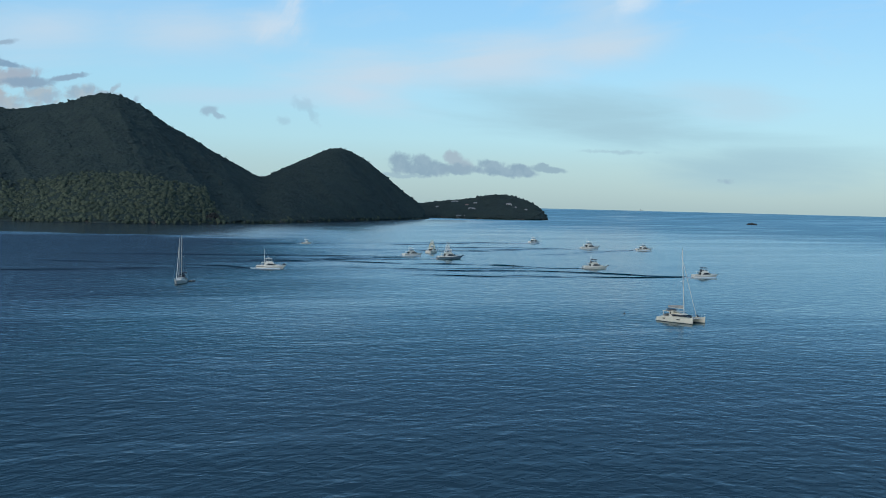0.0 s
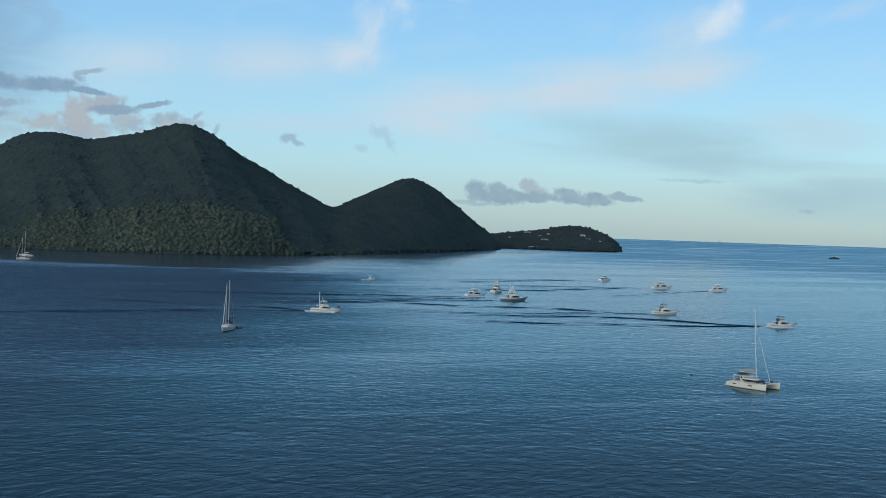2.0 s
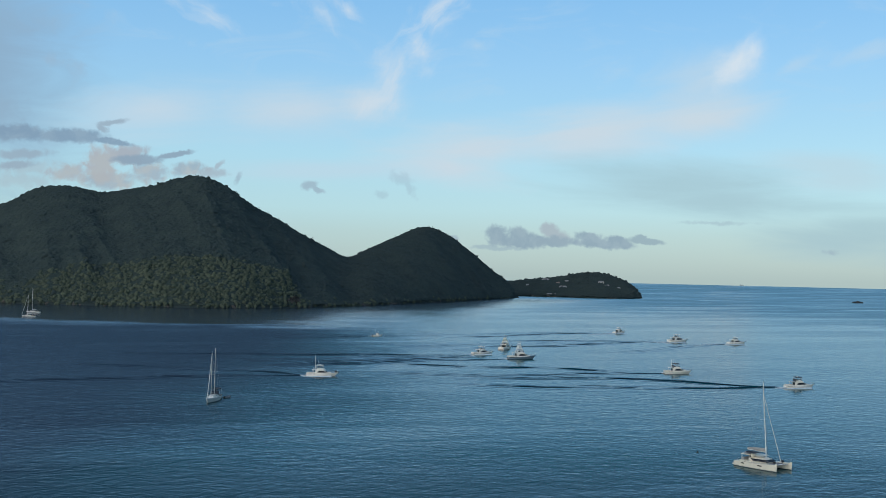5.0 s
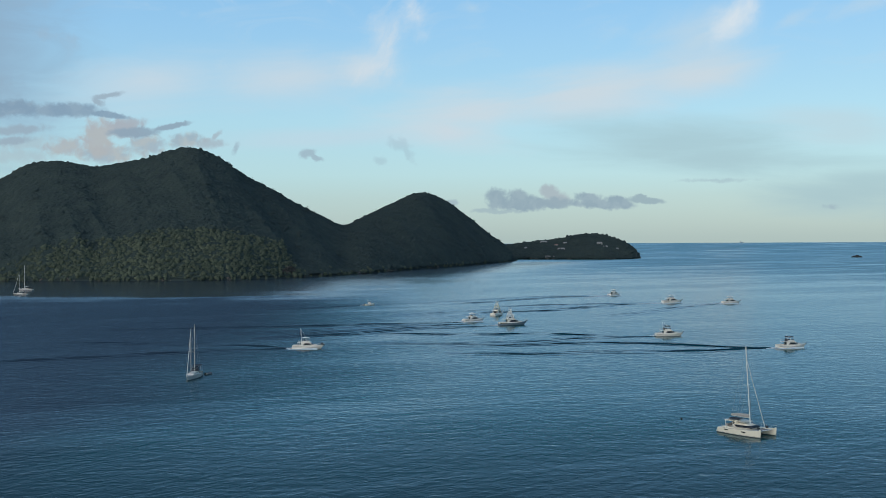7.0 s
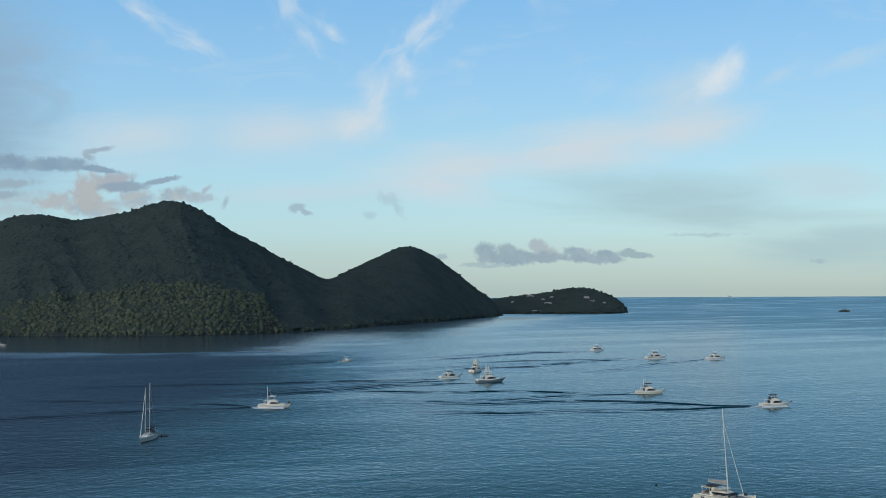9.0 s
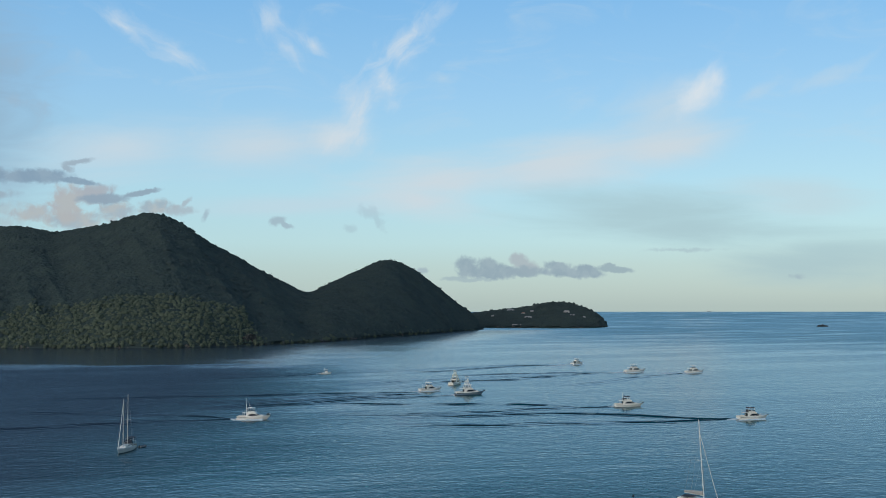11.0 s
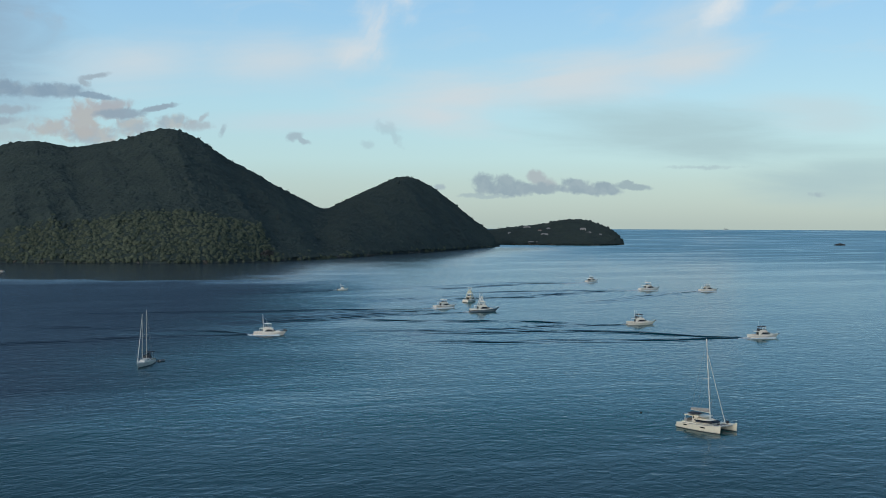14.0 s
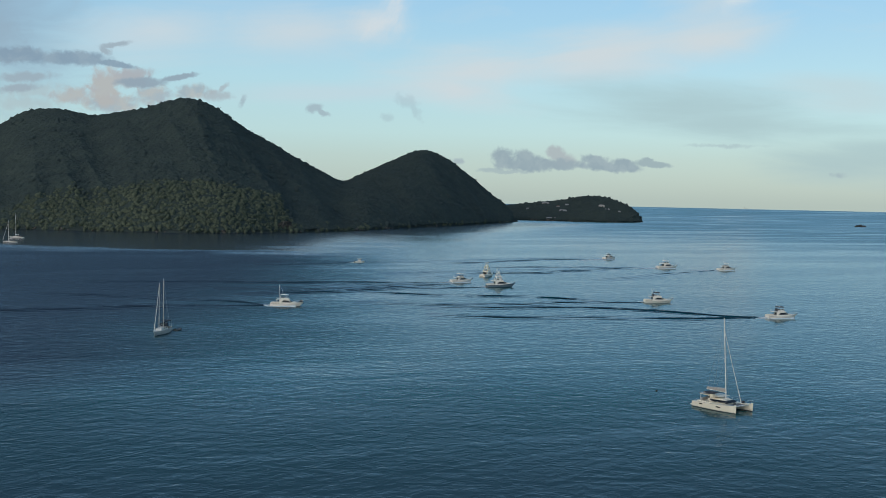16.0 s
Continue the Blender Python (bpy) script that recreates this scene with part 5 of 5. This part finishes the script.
        for j in range(7):
            q = 0.06 + 0.14 * j
            half = 0.5 * beam * k * min(1.0, 0.62 + 0.38 * q / 0.4) * (1 - max(0.0, (q - 0.4) / 0.6) ** 2.0) * 0.95
            pts.append((-L / 2 + q * L, s * half, 0.90 * k + 0.65 + 0.40 * k * q ** 1.8))
        part("lifeline", tube(bmesh.new(), pts, 0.014, 4), STEEL, ob)
    return ob


sailing_yacht("schooner", -90.2, 387.4, -86, 16.4, ((2.6, 15.9), (-2.2, 16.9)), "white two-masted schooner lying at its mooring with sails furled", awning=True, beam=3.4, spar=GREYSPAR)
dinghy("inflatable_dinghy", -88.0, 396.5, 0.0, 75, "dark inflatable dinghy tied beside the schooner's stern")
sailing_yacht("sloop", -403, 913, 175, 12.6, ((0.8, 18.0),), "white single-masted sloop moored near the wooded shore")
sailing_yacht("sloop", -437, 993, 172, 14.5, ((0.9, 22.0),), "larger white single-masted sloop moored near the wooded shore", jib=False)


# ---- wakes ----
def wake(points, height, half, seed, crest=5.4, label="low dark wave ridges of a motorboat's wake"):
    """A broken train of short waves along a line on the sea, fading towards its far end."""
    pts = [Vector((a, b, 0)) for a, b in points]
    path = []
    for a, b in zip(pts, pts[1:]):
        n = max(2, int((b - a).length / 1.8))
        path += [a.lerp(b, k / n) for k in range(n)]
    path.append(pts[-1])
    for _ in range(12):
        path = [path[0]] + [(path[k - 1] + path[k] * 2 + path[k + 1]) / 4 for k in range(1, len(path) - 1)] + [path[-1]]
    verts, faces, cols = [], [], 26
    for k, q in enumerate(path):
        way = (path[min(k + 1, len(path) - 1)] - path[max(k - 1, 0)]).normalized()
        side = Vector((-way.y, way.x, 0))
        f = k / (len(path) - 1)
        swell = height * (1 - 0.45 * f) * min(1.0, (1 - f) / 0.15) * min(1.0, f / 0.04 + 0.3)
        sway = 2.2 * noise.noise((q.x / 26, q.y / 26, seed + 9))
        w = half * (0.35 + 0.65 * min(1.0, f / 0.25))
        for j in range(cols + 1):
            c = 2 * j / cols - 1
            p = q + side * (w * c + sway)
            broken = max(0.0, 0.62 + 1.3 * noise.noise((p.x / 22, p.y / 9, seed)) + 0.5 * noise.noise((p.x / 5, p.y / 3, seed + 2)))
            phase = 6.283 * (w * c + 1.2 * noise.noise((p.x / 14, p.y / 14, seed + 5))) / crest
            z = swell * broken * (1 - c * c) ** 1.2 * math.cos(phase) + 0.02
            verts.append((p.x, p.y, -0.1 if j in (0, cols) else z))
    for k in range(len(path) - 1):
        for j in range(cols):
            a = k * (cols + 1) + j
            faces.append((a, a + cols + 1, a + cols + 2, a + 1))
    me = bpy.data.meshes.new("wake")
    me.from_pydata(verts, [], faces)
    me.polygons.foreach_set("use_smooth", [True] * len(faces))
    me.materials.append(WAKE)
    tagged(new("wake", me), label, "wake", "wakes of the motorboats", "stuff")


for k, (h, w, pts) in enumerate((
        (0.50, 1.5, ((-79, 480), (-105, 475), (-133, 457), (-170, 431), (-215, 400))),
        (0.40, 1.5, ((-82, 486), (-102, 493), (-135, 500), (-185, 505))),
        (0.45, 1.8, ((-21, 620), (-52, 613), (-101, 594), (-138, 583), (-190, 570))),
        (0.40, 1.8, ((-20, 612), (-63, 573), (-86, 550), (-103, 521))),
        (0.55, 2.0, ((102, 791), (74, 775), (23, 714), (-4, 701), (-39, 650))),
        (0.40, 2.0, ((100, 795), (60, 790), (20, 770), (-20, 752))),
        (0.45, 2.0, ((71, 885), (31, 867), (-30, 791), (-51, 775))),
        (0.45, 1.8, ((139, 785), (106, 748), (77, 695), (57, 669))),
        (0.50, 1.5, ((71, 541), (54, 538), (22, 554), (-18, 547), (-60, 555))),
        (0.45, 1.5, ((69, 540), (32, 530), (18, 514), (-15, 506), (-50, 505))),
        (0.55, 1.5, ((113, 490), (97, 492), (72, 506), (43, 511), (0, 496), (-20, 490))),
        (0.50, 1.5, ((110, 489), (89, 481), (69, 477), (44, 472), (22, 464), (-16, 465))),
        (0.55, 2.0, ((-2, 599), (-16, 593), (-37, 585), (-69, 550), (-100, 528))),
        (0.30, 1.6, ((-96, 768), (-108, 757), (-126, 737), (-150, 722))))):
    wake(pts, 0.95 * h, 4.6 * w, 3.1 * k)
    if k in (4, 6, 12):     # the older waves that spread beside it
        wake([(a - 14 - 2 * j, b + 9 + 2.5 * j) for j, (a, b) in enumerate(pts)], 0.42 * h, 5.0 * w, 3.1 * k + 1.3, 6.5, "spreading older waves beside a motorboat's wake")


def foam(x, y, heading, length, width):
    """Churned white water close behind a stern."""
    bm = bmesh.new()
    c, s = math.cos(radians(heading)), math.sin(radians(heading))
    rows = []
    for k in range(15):
        f = k / 14
        row = []
        for j in range(-4, 5):
            a, b = -length * f, width * (0.5 + 0.35 * f) * j / 4 * (1 + 0.3 * noise.noise((k * 0.9, j * 0.9, x)))
            edge = (1 - abs(j) / 4) * (1 - f)
            z = 0.10 + 0.50 * edge + 0.14 * noise.noise((k * 0.8, j * 1.1, x + 5)) - (0.12 if abs(j) == 4 or k == 14 else 0) - 0.05 * f
            row.append(bm.verts.new((x + a * c - b * s, y + a * s + b * c, z)))
        rows.append(row)
    for a, b in zip(rows, rows[1:]):
        for j in range(8):
            bm.faces.new((a[j], b[j], b[j + 1], a[j + 1]))
    tagged(part("foam", bm, FOAM, smooth=True), "patch of churned white foam behind a motorboat", "foam", "foam behind the motorboats", "stuff")


for x, y, hd, ln, wd in ((-78.6, 480.6, 0, 6, 2.4), (71.4, 541.5, 8, 5, 2.2), (113.2, 489.5, 14, 5, 2.2), (-1.2, 600.5, 18, 6, 3.0), (-20.2, 623.8, 32, 6, 3.0),
                          (72.3, 886.3, 48, 30, 4.2), (101.5, 791.0, 24, 16, 4.0), (140.0, 785.5, 22, 20, 4.0), (-95.8, 769.1, 15, 3, 1.6)):
    foam(x, y, hd, ln, wd)
# thin white water along the hulls of the faster boats
for x, y, hd, L in ((-14.8, 627.0, 32, 12.6), (76.5, 891.0, 48, 13.0), (108.5, 794.0, 24, 15.0), (146.2, 788.0, 22, 13.4), (-72.6, 480.6, 0, 12.8), (119.2, 491.0, 14, 12.4)):
    c, s = math.cos(radians(hd)), math.sin(radians(hd))
    for side in (-1, 1):
        foam(x + 0.32 * L * c - side * 0.15 * L * s, y + 0.32 * L * s + side * 0.15 * L * c, hd - 3 * side, 0.95 * L, 1.5)


def buoy(x, y):
    ob = root("mooring_buoy", x, y, 0, 0, "small dark mooring buoy floating near the catamaran", "buoy")
    bm = bmesh.new()
    bmesh.ops.create_uvsphere(bm, u_segments=12, v_segments=8, radius=0.30)
    part("float", bm, BLACK, ob, smooth=True)
    part("pole", tube(bmesh.new(), [(0, 0, 0.2), (0.03, 0, 0.5)], 0.04, 6), BLACK, ob)


buoy(54.0, 314.8)
